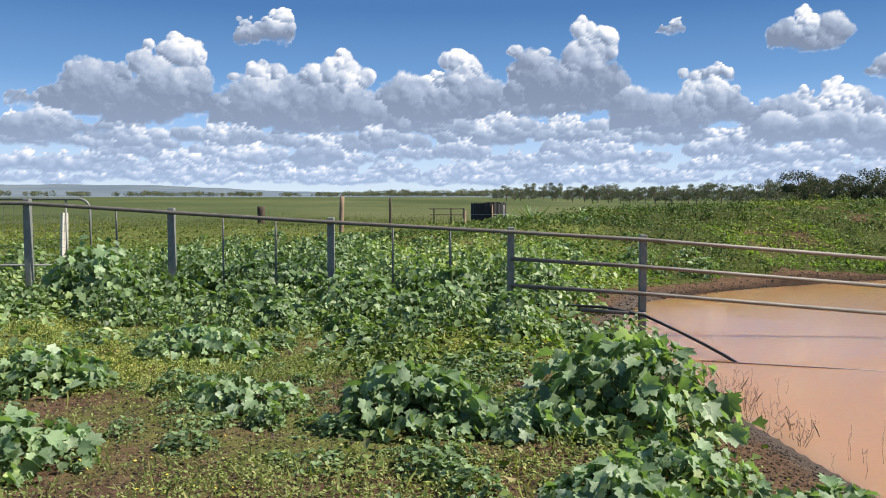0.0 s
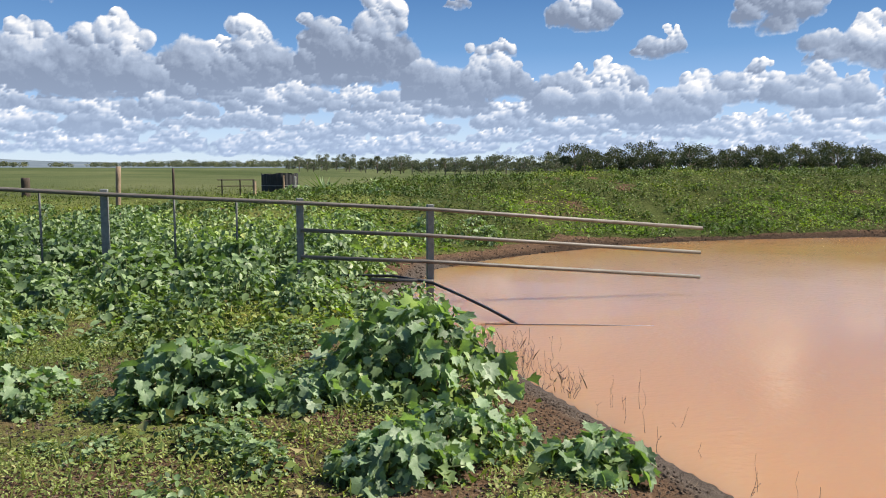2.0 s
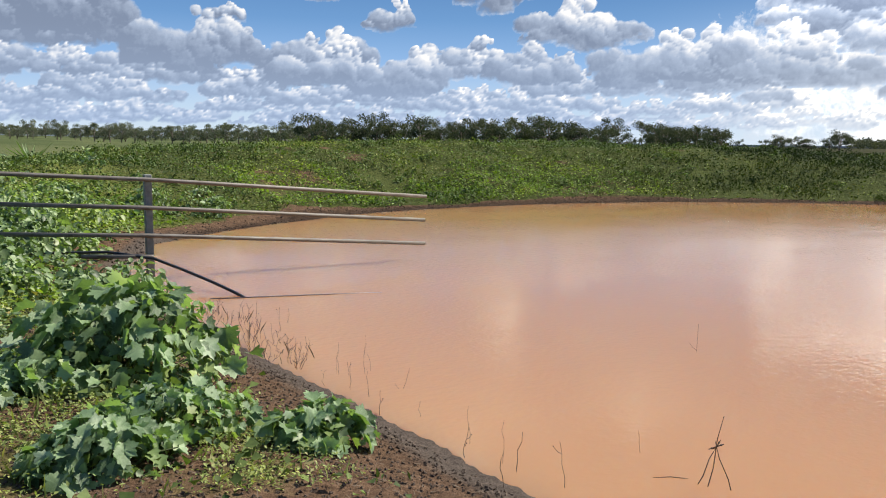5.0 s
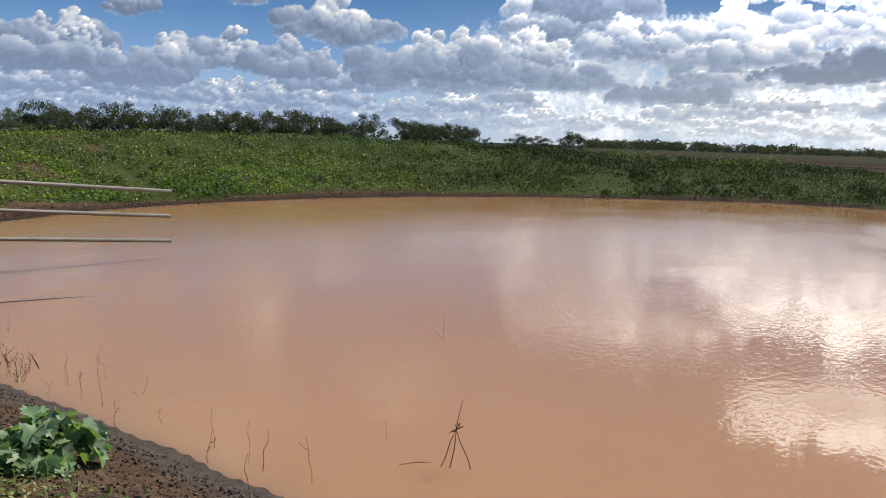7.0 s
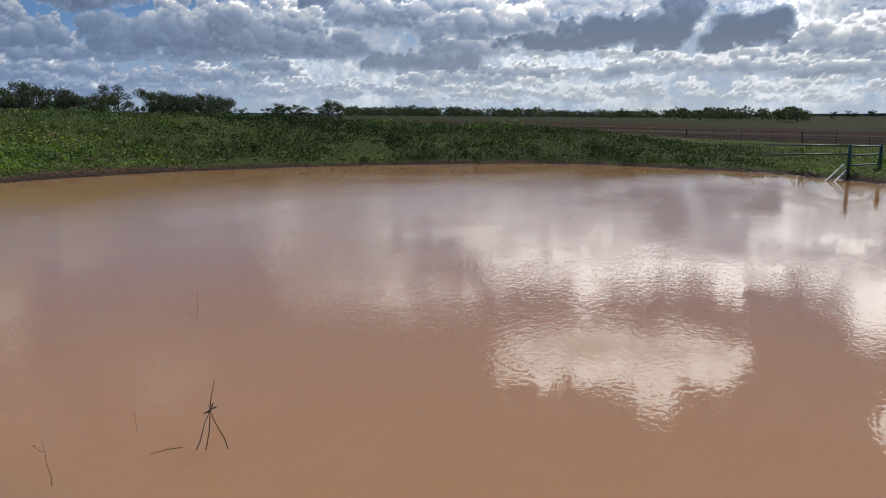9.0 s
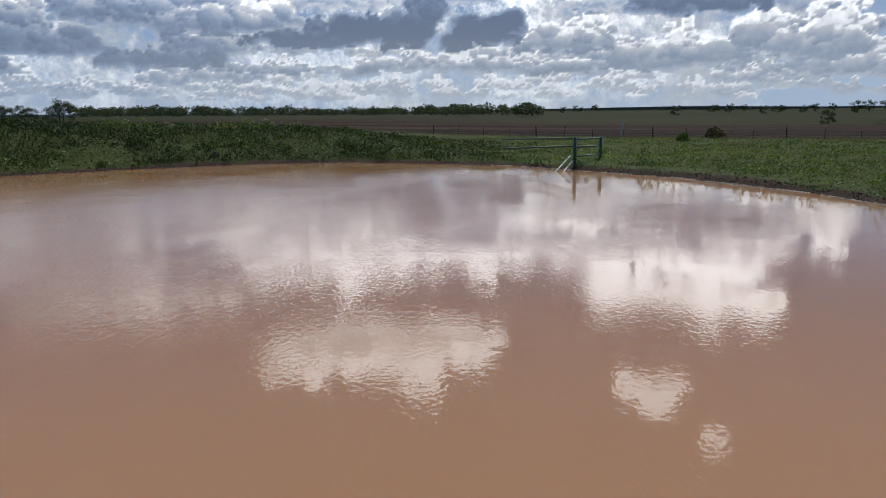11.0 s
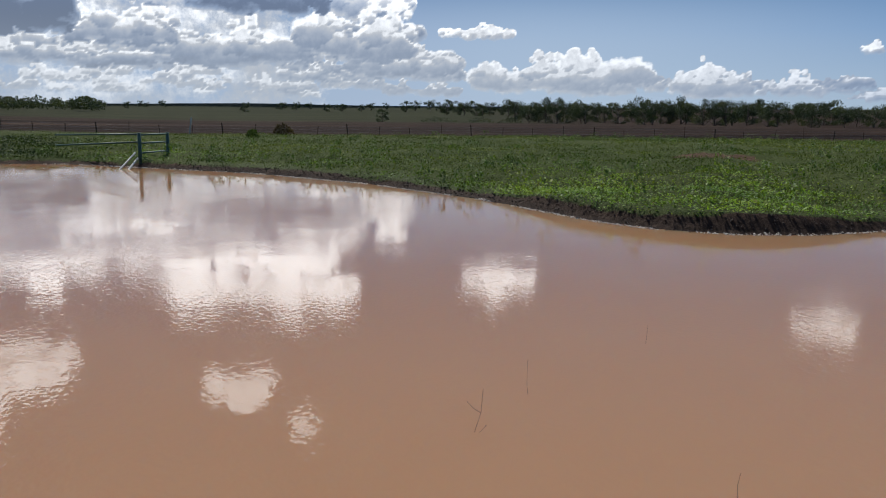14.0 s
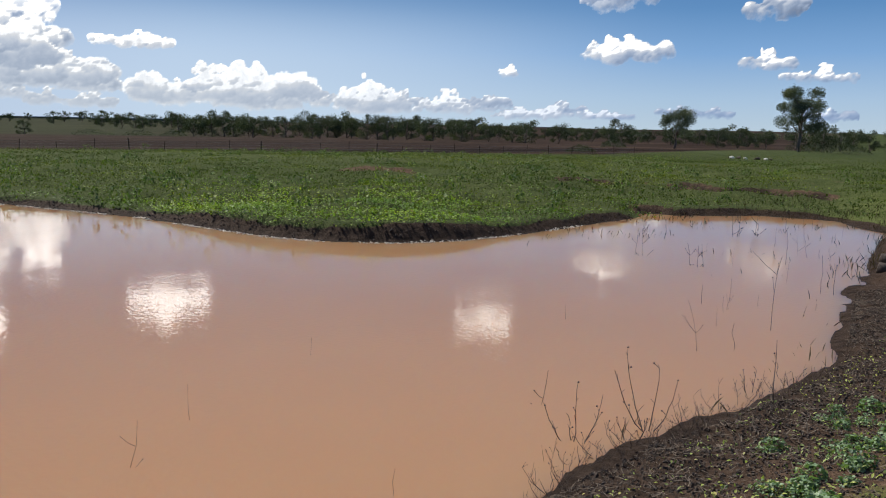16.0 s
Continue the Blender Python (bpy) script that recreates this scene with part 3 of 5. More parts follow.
radii = np.array([0.05, 0.3, 0.7] + grow(1.2, 10, 1.028) + grow(10.1, 31, 1.009) + grow(31.3, 42, 1.016) + grow(44, 400, 1.045) + grow(420, 4700, 1.09))
angles = np.radians(np.concatenate([np.arange(-34, 176, 0.33), np.arange(176, 326, 3.0)]))
RR, AA = np.meshgrid(radii, angles, indexing="ij")
GX, GY = RR * np.sin(AA), RR * np.cos(AA)
GZ = land(GX.ravel(), GY.ravel()).reshape(GX.shape)
na = len(angles)
verts = np.stack([GX, GY, GZ], -1).reshape(-1, 3)
i, j = np.meshgrid(np.arange(len(radii) - 1), np.arange(na), indexing="ij")
a, b = (i * na + j).ravel(), (i * na + (j + 1) % na).ravel()
faces = np.stack([a, a + na, b + na, b], 1)


def soil_mask(x, y):
    """1 where plants cover the ground, 0 on bare soil."""
    d = shore(x, y)
    near = ease(6.5, 3.0, x) * ease(20, 12, y) * ease(-22, -12, y)
    g_near = ease(0.5, 1.5, d) * (0.40 + 0.09 * ease(4.4, 5.6, y) + 0.15 * ease(6, 9, y)) * ease(-1.5, 0.5, y) + 0.52 * ease(0.75, 1.7, d) * ease(0.5, -2.5, y)
    g_far = ease(0.2, 0.42, d + 0.25 * (fbm(x * 1.2, y * 1.2, 3, 19) - 0.5)) * (1 - ease(11, 7.5, x) * ease(11, 14, y) * ease(0.8, 0.3, d + 0.8 * (fbm(x * 0.9, y * 0.9, 3, 18) - 0.5)))
    g = g_near * near + g_far * (1 - near)
    patch = ease(0.56, 0.7, fbm(x * 0.35 + 5, y * 0.35, 3, 21)) * ease(20, 10, np.hypot(x - 12, y - 26)) * 0.4
    az, r = np.degrees(np.arctan2(x, y)), np.hypot(x, y)
    worn = ease(0.55, 0.64, fbm(x * 0.10 + 3, y * 0.32, 3, 44)) * ease(145, 150, az) * ease(20, 24, r) * ease(75, 55, r)
    bank = (1 - near) * ease(45, 36, r) * ease(-8, 2, az) * ease(60, 44, az)
    hollow = bank * 0.28 * ease(0.50, 0.62, fbm(x * 0.8 + 11, y * 0.8, 4, 83)) * ease(1.5, 4.0, d)
    for a0, a1, r0, deep in GULLIES:
        rim = r0 + 1.6 * (fbm(az * 0.5, az * 0 + r0, 3, 27) - 0.5)
        worn = np.maximum(worn, 3.2 * ease(a0 - 1, a0 + 1, az) * ease(a1 + 1, a1 - 1, az) * ease(rim - 0.8, rim - 0.3, r) * (1 - ease(rim, rim + 0.25, r)))
    return np.clip(g - patch - hollow - 0.3 * worn, 0, 1)


x, y = verts[:, 0], verts[:, 1]
d_all, r_all, az_all = shore(x, y), np.hypot(x, y), np.degrees(np.arctan2(x, y))
fence_x = np.where(y > -52, 53.5 + 0.37 * y, 34.3 - 0.25 * (y + 52))
plough = ease(0, 0.8, x - fence_x) * ease(58, 62, az_all) * ease(163, 158.5, az_all) * ease(14, 4, y - 0.45 * (x - 57) * (x > 57)) * ease(3000, 1200, r_all)
plough = np.maximum(plough, ease(50, 56, az_all) * ease(95, 88, az_all) * ease(60, 72, r_all) * ease(3000, 1200, r_all))
# share of that painted haze, growing with distance only
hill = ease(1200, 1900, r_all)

# between bearings 45 and 90 meadow also darkens the embankment's turf
# damp soil along the shore; the gully cuts take the same dark tone
me = mesh_np("ground", verts, faces, [ground_material()], True, attrs=[
    ("green", soil_mask(x, y)), ("silt", ease(0.40, 0.24, d_all + 0.10 * (fbm(x * 2.5, y * 2.5, 3, 92) - 0.5)) * ease(5.0, 3.5, x) * ease(0, 2, y)), ("wet_and_dark", np.maximum(np.maximum(ease(0.45, 0.1, d_all), ease(0.25, 0.1, soil_mask(x, y)) * ease(15, 17, r_all) * ease(135, 142, az_all) * ease(32, 29, r_all)), 0.85 * ease(1.5, 0.5, d_all) * ease(-2.0, -3.5, y))), ("meadow", np.maximum(np.maximum(ease(18, 60, r_all), 0.85 * ease(3, 6, x) * ease(12, 14, y)), 0.85 * ease(5, 9, x) * ease(6, -1, y - 0.2 * x) + 0.9 * ease(45, 58, az_all) * ease(90, 75, az_all)).clip(0, 1)), ("plough", plough), ("pasture", ease(22, 55, r_all) * ease(26, 14, az_all)), ("hill", hill), ("olive", np.clip(ease(126, 112, az_all) * ease(150, 330, r_all) * 1.1 + 0.6 * (fbm(x / 40, y / 14, 3, 81) - 0.55) * ease(60, 120, r_all), 0, 1))])
ground = tagged(link(me, "ground"), "weedy green paddock with bare brown soil near the water", "ground", kind="structure")


def water_material():
    m, t, p = material("muddy water")
    v = coords(t)
    cloud = noise_tex(t, v, 0.12, 3)
    c = mix(t, cloud, (0.318, 0.174, 0.085), (0.366, 0.204, 0.103))
    t.links.new(c, p.inputs["Base Color"])
    p.inputs["Roughness"].default_value = 0.035
    p.inputs["Subsurface Weight"].default_value = 1.0
    p.inputs["Subsurface Radius"].default_value = (1.8, 1.3, 0.9)
    p.inputs["Subsurface Scale"].default_value = 1.0
    p.inputs["IOR"].default_value = 1.33
    p.inputs["Specular IOR Level"].default_value = 0.5
    # a breeze ruffles the northern water; the southern end lies calm
    where = t.nodes.new("ShaderNodeSeparateXYZ")
    t.links.new(v, where.inputs[0])
    ruffled = node(t, "ShaderNodeMapRange", **{"From Min": -4.0, "From Max": 12.0, "To Min": 0.12, "To Max": 1.0})
    ruffled.interpolation_type = "SMOOTHSTEP"
    t.links.new(math_node(t, "MULTIPLY_ADD", where.outputs[0], -0.12, where.outputs[1]), ruffled.inputs["Value"])
    fine = noise_tex(t, coords(t, (7, 11, 1)), 1.0, 2, 0.5)
    tiny = noise_tex(t, coords(t, (15, 19, 1)), 1.0, 1, 0.5)
    puffs = ramp(t, noise_tex(t, coords(t, (0.35, 0.5, 1)), 1.0, 2), (0.38, (0.15, 0.15, 0.15)), (0.56, (1, 1, 1)))
    broad = noise_tex(t, coords(t, (0.5, 0.35, 1)), 1.0, 2)
    patch = ramp(t, noise_tex(t, coords(t, (0.16, 0.22, 1)), 1.0, 3), (0.36, (0.25, 0.25, 0.25)), (0.60, (1, 1, 1)))
    fine = math_node(t, "MULTIPLY", math_node(t, "MULTIPLY", fine, patch), ruffled.outputs[0])
    tiny = math_node(t, "MULTIPLY", math_node(t, "MULTIPLY", tiny, puffs), math_node(t, "POWER", ruffled.outputs[0], 0.5))
    h = math_node(t, "MULTIPLY_ADD", fine, 0.0055, math_node(t, "MULTIPLY_ADD", tiny, 0.0034, math_node(t, "MULTIPLY", broad, 0.005)))
    bump(t, p, h, 1.0, 1.0)
    return m


wx, wy = np.meshgrid(np.linspace(1.5, 33, 64), np.linspace(-22, 21, 87), indexing="ij")
wv = np.stack([wx, wy, 0 * wx], -1).reshape(-1, 3)
i, j = np.meshgrid(np.arange(63), np.arange(86), indexing="ij")
a = (i * 87 + j).ravel()
wf = np.stack([a, a + 87, a + 88, a + 1], 1)
wd = shore(wv[:, 0], wv[:, 1])
wf = wf[(wd[wf] < 1.2).any(1)]
water = tagged(link(mesh_np("water", wv, wf, [water_material()], True), "water"), "still muddy orange-brown pond water with faint ripples", "water", kind="structure")

# ---------------------------------------------------------------- steel fence down to the water
def fence_y(x):
    return 11.32 - 0.053 * x


def fence_top(x):
    return float(np.interp(x, (-5.9, -3.8, -1.57, 0.94, 2.75, 6.9), (1.83, 1.70, 1.57, 1.44, 1.34, 1.02)))


fence = tagged(new("steel_fence"), "galvanised steel pipe fence running down into the muddy water", "fence")
POSTS = (-5.93, -3.84, -1.57, 0.94, 2.75)
for x in POSTS:
    bm = bmesh.new()
    z0 = min(land_at(x, fence_y(x)), 0.3) - 0.3
    h = fence_top(x) + 0.045 - z0
    box(bm, (0.095, 0.095, h), (x, fence_y(x), z0 + h / 2), edge=0.008)
    part("post", bm, GALV, fence)
RAIL_STEEL = plain("weathered rusty rail steel", (0.085, 0.07, 0.055), (0.215, 0.20, 0.18), 9, 0.6, 0.2, 0.2, (0.6, 4, 4), depth=0.003)
def fence_rail(x0, x1, drop, r=0.029):
    bm = bmesh.new()
    xs = [x0] + [x for x in POSTS if x0 < x < x1] + [x1]
    tube(bm, [(x, fence_y(x) - 0.07, fence_top(x) - drop - 0.02) for x in xs], r, 10)
    part("rail", bm, RAIL_STEEL, fence, smooth=True)
fence_rail(-9.5, 6.9, 0.0)
fence_rail(0.94, 6.88, 0.37)
fence_rail(0.94, 6.88, 0.74)
fence_rail(1.9, 2.78, 1.02)
DULL_STEEL = plain("dull weathered steel", (0.07, 0.075, 0.07), (0.15, 0.155, 0.15), 14, 0.7, 0.2, 0.2, depth=0.003)
DROPPERS = (-4.63, -3.1, -2.35, -0.7, 0.1)
for x in DROPPERS:
    bm = bmesh.new()
    rod(bm, (x, fence_y(x) - 0.02, land_at(x, fence_y(x)) - 0.1), (x, fence_y(x) - 0.02, fence_top(x) - 0.03), 0.014, sides=8)
    part("dropper", bm, DULL_STEEL, fence, smooth=True)

# swing gate of bent pipe and wire mesh behind the fence's end
gate = tagged(new("mesh_gate"), "grey pipe farm gate with rounded corners and wire mesh", "gate")
GX0, GX1, GYY, GZ0, GZ1, GR = -9.0, -5.26, 12.15, 0.62, 1.87, 0.16
bm = bmesh.new()
corner = [(GX1 - GR + GR * math.sin(q), GYY, GZ1 - GR + GR * math.cos(q)) for q in np.linspace(0, math.pi / 2, 7)]
tube(bm, [(GX0, GYY, GZ1)] + corner + [(GX1, GYY, GZ0)], 0.02, 8)
part("gate_frame", bm, GALV, gate, smooth=True)
bm = bmesh.new()
rod(bm, (GX0, GYY, 0.88), (GX1, GYY, 0.88), 0.016, sides=8)
part("cross_bar", bm, GALV, gate, smooth=True)
for x in (-5.62, -7.2):
    bm = bmesh.new()
    rod(bm, (x, GYY, GZ0 - 0.1), (x, GYY, GZ1 - 0.02), 0.014, sides=8)
    part("upright_bar", bm, GALV, gate, smooth=True)
bm = bmesh.new()
for k in range(10):
    z = GZ0 + 0.05 + k * 0.12
    rod(bm, (GX0, GYY, z), (GX1, GYY, z), 0.0025, sides=4)
for k in range(25):
    x = GX0 + 0.05 + k * 0.15
    rod(bm, (x, GYY + 0.004, GZ0), (x, GYY + 0.004, GZ1 - 0.05), 0.0022, sides=4)
part("wire_mesh", bm, WIRE, gate, "fine grey wire mesh")


def timber_post(x, y, top, w, mat, label, lean=(0, 0), square=False):
    bm = bmesh.new()
    z0 = land_at(x, y) - 0.15
    n = 7
    pts, rad = [], []
    for k in range(n):
        s = k / (n - 1)
        pts.append((x + lean[0] * s, y + lean[1] * s, z0 + (top - z0) * s))
        rad.append(w / 2 * (1.06 - 0.12 * s + 0.06 * math.sin(5.0 * s + 9 * x)))
    tube(bm, pts, rad, 4 if square else 9)
    ob = part("wooden_post", bm, mat, smooth=not square)
    return tagged(ob, label, "post")


timber_post(-2.4, 19.0, 1.92, 0.11, WOOD, "round weathered brown wooden fence post among weeds", (0.05, 0))
timber_post(-8.7, 39.0, 1.45, 0.36, DARK_WOOD, "thick burnt black wooden stump in the paddock")
timber_post(-1.55, 24.0, 1.88, 0.07, DARK_WOOD, "thin dark wooden fence post in the paddock")
timber_post(0.93, 35.0, 1.34, 0.15, WOOD, "short weathered wooden post beside the dark tank", square=True)
timber_post(-7.2, 15.4, 1.60, 0.15, PALE, "pale bleached timber post standing behind the gate", (0.05, 0), True)
timber_post(2.65, 44.0, 1.50, 0.1, WOOD, "short weathered wooden post beside the dark tank", square=True)

# little yard of pipe panels beside the tank
yard = tagged(new("yard_fence"), "low rusty pipe yard panel beside the dark tank", "fence")
for x in (-0.4, 0.35, 0.9):
    bm = bmesh.new()
    rod(bm, (x, 36.0, land_at(x, 36) - 0.1), (x, 36.0, 1.42), 0.03, sides=6)
    part("post", bm, DARK_WOOD, yard)
for z in (1.38, 1.12):
    bm = bmesh.new()
    rod(bm, (-0.6, 35.95, z), (0.95, 35.95, z), 0.02, sides=6)
    part("rail", bm, DARK_WOOD, yard)

# dark tank, cut open at the top
tank = tagged(new("water_tank"), "black corrugated water tank with a ragged open top", "tank")
TX, TY, TR = math.tan(radians(3.2)) * 45.0, 45.0, 0.96
tz = land_at(TX, TY) - 0.05
n, ringv, ringf = 120, [], []
for z, k in ((tz, 0), (tz + 0.55, 0), (1.53, 1)):
    for q in range(n):
        a = q * math.tau / n
        r = TR + 0.018 * math.cos(q * math.tau / 5)
        jag = 0.10 * hash_noise(np.array([q / 6.0]), np.array([1.0]), 3)[0] if k else 0
        ringv.append((TX + r * math.cos(a), TY + r * math.sin(a), z + jag))
for k in range(2):
    for q in range(n):
        ringf.append((k * n + q, k * n + (q + 1) % n, (k + 1) * n + (q + 1) % n, (k + 1) * n + q))
shell = link(mesh_np("tank_wall", ringv, ringf, [TANK], False), "tank_wall", tank)
shell.modifiers.new("thickness", "SOLIDIFY").thickness = 0.02
for z in (tz + 0.45,):
    bm = bmesh.new()
    tube(bm, [(TX + (TR + 0.03) * math.cos(a), TY + (TR + 0.03) * math.sin(a), z) for a in np.linspace(0, math.tau, 49)], 0.018, 6)
    part("hoop", bm, GALV, tank, "pale steel hoop")
bm = bmesh.new()
box(bm, (0.09, 0.05, 0.9), (TX + 0.78, TY - 0.62, tz + 0.5), edge=0.01)
part("pale_strip", bm, PALE, tank, "pale upright strip")

# spiky plant by the tank
agave = tagged(new("spiky_plant"), "grey-green rosette of stiff spiky leaves near the tank", "plant")
ax, ay = 40 * math.sin(radians(6.3)), 40 * math.cos(radians(6.3))
for k in range(26):
    a, up = k * 2.4, 0.15 + 0.8 * (k % 7) / 7
    tip = Vector((math.cos(a) * math.cos(up), math.sin(a) * math.cos(up), math.sin(up))) * (1.2 + 0.3 * (k % 3) / 3)
    base = Vector((ax, ay, land_at(ax, ay)))
    side = Vector((-math.sin(a), math.cos(a), 0)) * 0.07
    bm = bmesh.new()
    p0, p1, pm, pt = bm.verts.new(base + side), bm.verts.new(base - side), bm.verts.new(base + tip * 0.5 - Vector((0, 0, 0.03))), bm.verts.new(base + tip)
    pl, pr = bm.verts.new(base + tip * 0.5 + side), bm.verts.new(base + tip * 0.5 - side)
    for f in ((p0, pm, pl), (p0, p1, pm), (p1, pr, pm), (pl, pm, pt), (pm, pr, pt)):
        bm.faces.new(f)
    part("leaf", bm, BROAD, agave)

# black suction hose over the fence's foot into the water
hose = tagged(new("suction_hose"), "black poly suction hose running from the weeds into the water", "hose")
bm = bmesh.new()
tube(bm, [(1.2, 11.75, 0.36), (1.75, 11.6, 0.35), (2.25, 11.35, 0.36), (2.75, 10.95, 0.29), (3.0, 10.4, 0.19), (3.2, 9.85, 0.10), (3.33, 9.45, 0.03), (3.42, 9.17, -0.03), (3.5, 8.9, -0.12)], 0.02, 8)
part("pipe", bm, RUBBER, hose, smooth=True)
bm = bmesh.new()
tube(bm, [(3.0, 9.35, 0.0), (3.6, 9.16, 0.004), (4.3, 8.95, 0.002), (4.95, 8.75, -0.004)], 0.011, 6)
part("float_line", bm, plain("grey float line", (0.16, 0.12, 0.12), (0.24, 0.19, 0.19), 10), hose, "thin grey line floating on the water", smooth=True)

# green pipe gate at the far shore
far_gate = tagged(new("shore_gate"), "dark green pipe gate and rails at the water's far edge", "gate")
G1, G2, G3 = (27.45, -1.4), (29.2, -2.35), (31.5, 1.15)
for (x, y), top in ((G1, 1.05), (G2, 1.02)):
    bm = bmesh.new()
    rod(bm, (x, y, -0.3), (x, y, top), 0.055, sides=10)
    part("post", bm, GREEN_STEEL, far_gate, smooth=True)
for z0, z1 in ((1.0, 0.86), (0.76, 0.50)):
    bm = bmesh.new()
    rod(bm, (*G1, z0), (*G3, z1), 0.028, sides=8)
    part("rail", bm, GREEN_STEEL, far_gate, smooth=True)
for z in (0.98, 0.72, 0.42):
    bm = bmesh.new()
    rod(bm, (*G1, z), (*G2, z - 0.02), 0.028, sides=8)
    part("rail", bm, GREEN_STEEL, far_gate, smooth=True)
for dx, top in ((0.0, 0.44), (0.28, 0.28)):
    bm = bmesh.new()
    rod(bm, (27.3 - dx * 0.3, -1.25 + 0.0 * dx - dx * 0.25, top), (26.35, -0.72 - dx * 0.9, -0.06), 0.028, sides=8)
    part("brace", bm, PALE, far_gate, "pale bleached brace pole leaning into the water")

# wire fence along the ploughed field
wire_fence = tagged(new("wire_fence"), "old timber and wire fence along a ploughed field", "fence")
def boundary(y):
    return 53.5 + 0.36 * y if y > 0 else 53.5 + 0.37 * y
fy = [7 - 1.75 * k for k in range(36)]
for k, y in enumerate(fy):
    x = boundary(y)
    bm = bmesh.new()
    z = land_at(x, y)
    rod(bm, (x, y, z - 0.2), (x + 0.06 * math.sin(k * 2.1), y + 0.08 * math.sin(k * 3.3), z + 0.60 + 0.1 * math.sin(k * 1.7)), 0.036 if k % 4 == 0 else 0.02, sides=6)
    part("post", bm, DARK_WOOD, wire_fence)
for h in (0.2, 0.36, 0.52):
    bm = bmesh.new()
    tube(bm, [(boundary(y), y, land_at(boundary(y), y) + h - (0.04 if k % 2 else 0)) for k, y in enumerate(fy)], 0.006, 4)
    part("wire", bm, WIRE, wire_fence)
post = timber_post(51.6, -5.1, land_at(51.6, -5.1) + 1.0, 0.09, PALE, "leaning pale marker post by the wire fence", (0.0, -0.18), True)

# rotten logs on the near shore
for k, (lx, ly, lz, ln) in enumerate(((3.55, -13.0, 0.08, 0.5), (3.6, -13.15, 0.2, 0.45))):
    bm = bmesh.new()
    tube(bm, [(lx + ln * (s - 0.5), ly + 0.15 * s, lz + 0.02 * math.sin(7 * s)) for s in np.linspace(0, 1, 8)], [0.085 * (0.85 + 0.2 * math.sin(9 * s + k)) for s in np.linspace(0, 1, 8)], 9)
    tagged(part("log", bm, DARK_WOOD, smooth=True), "short dark rotten log lying on the muddy shore", "log")


# dead stalks standing in the shallows
def branched_stalk(x, y, limbs, r, seed):
    """A dead weed: limbs fan out from one foot and bend upwards, with seed heads."""
    g = random.Random(seed)
    bm = bmesh.new()
    foot = Vector((x, y, max(min(land_at(x, y), 0.0), -0.08) - 0.02))
    for a, reach, h in limbs:
        out = Vector((math.sin(radians(a)), math.cos(radians(a)), 0))
        pts = [foot + out * reach * (1.25 * s - 0.25 * s ** 3) + Vector((g.uniform(-0.006, 0.006), g.uniform(-0.006, 0.006), (h + 0.02) * s ** 1.25)) for s in np.linspace(0, 1, 8)]
        tube(bm, pts, [r * (1 - 0.65 * s) for s in np.linspace(0, 1, 8)], 5)
        for q in range(4):
            i = g.choice((3, 4, 5, 6, 7))
            b = g.uniform(0, math.tau)
            end = pts[i] + Vector((math.cos(b) * 0.4, math.sin(b) * 0.4, g.uniform(0.2, 0.9))) * g.uniform(0.03, 0.10)
            tube(bm, [pts[i], end], [r * 0.45, r * 0.25], 4)
            if q % 2:
                bmesh.ops.create_icosphere(bm, subdivisions=1, radius=r * g.uniform(0.9, 1.9), matrix=Matrix.Translation(end))
    tagged(part("dead_stalk", bm, TWIG), "brown dead branching weed stalk standing in muddy water", "stalk", "dead stalks in the shallows")


branched_stalk(2.97, -4.49, ((60, 0.20, 0.30), (150, 0.03, 0.40), (235, 0.15, 0.34), (100, 0.06, 0.22), (225, 0.10, 0.16)), 0.0042, 1)
branched_stalk(2.77, -5.0, ((50, 0.22, 0.42), (80, 0.16, 0.50), (225, 0.06, 0.44), (240, 0.16, 0.30), (10, 0.12, 0.2)), 0.0040, 2)
branched_stalk(2.70, -4.7, ((70, 0.16, 0.12), (120, 0.2, 0.10), (200, 0.12, 0.15), (330, 0.16, 0.1), (260, 0.1, 0.2)), 0.003, 3)
branched_stalk(2.67, -6.27, ((70, 0.05, 0.2), (240, 0.04, 0.22)), 0.0035, 4)
branched_stalk(2.17, -5.5, ((140, 0.05, 0.62), (50, 0.05, 0.2)), 0.0042, 5)
bm = bmesh.new()
top = Vector((3.775, 2.755, 0.24))
for foot, past in (((3.76, 2.80, -0.05), 0.62), ((3.73, 2.86, -0.05), 0.04), ((3.84, 2.68, -0.05), 0.10)):
    foot = Vector(foot)
    up = top + (top - foot) * past
    tube(bm, [foot, foot.lerp(up, 0.35) + Vector((0.006, -0.005, 0)), foot.lerp(up, 0.7) + Vector((-0.005, 0.004, 0)), up], [0.0033, 0.003, 0.0026, 0.0015], 5)
for dx, dy, dz in ((0.02, -0.03, 0.02), (-0.03, 0.03, -0.02), (0.01, 0.04, -0.03), (-0.01, -0.03, 0.05)):
    tube(bm, [top, top + Vector((dx, dy, dz))], [0.004, 0.0022], 4)
    bmesh.ops.create_icosphere(bm, subdivisions=1, radius=0.007, matrix=Matrix.Translation(top + Vector((dx, dy, dz)) * 0.6))
tube(bm, [Vector((3.78, 2.9, -0.005)), Vector((3.68, 2.98, 0.005)), Vector((3.58, 3.02, 0.008))], [0.003, 0.003, 0.0015], 4)
tagged(part("dead_stalk", bm, TWIG), "three dead brown stalks leaning together in muddy water", "stalk", "dead stalks in the shallows")
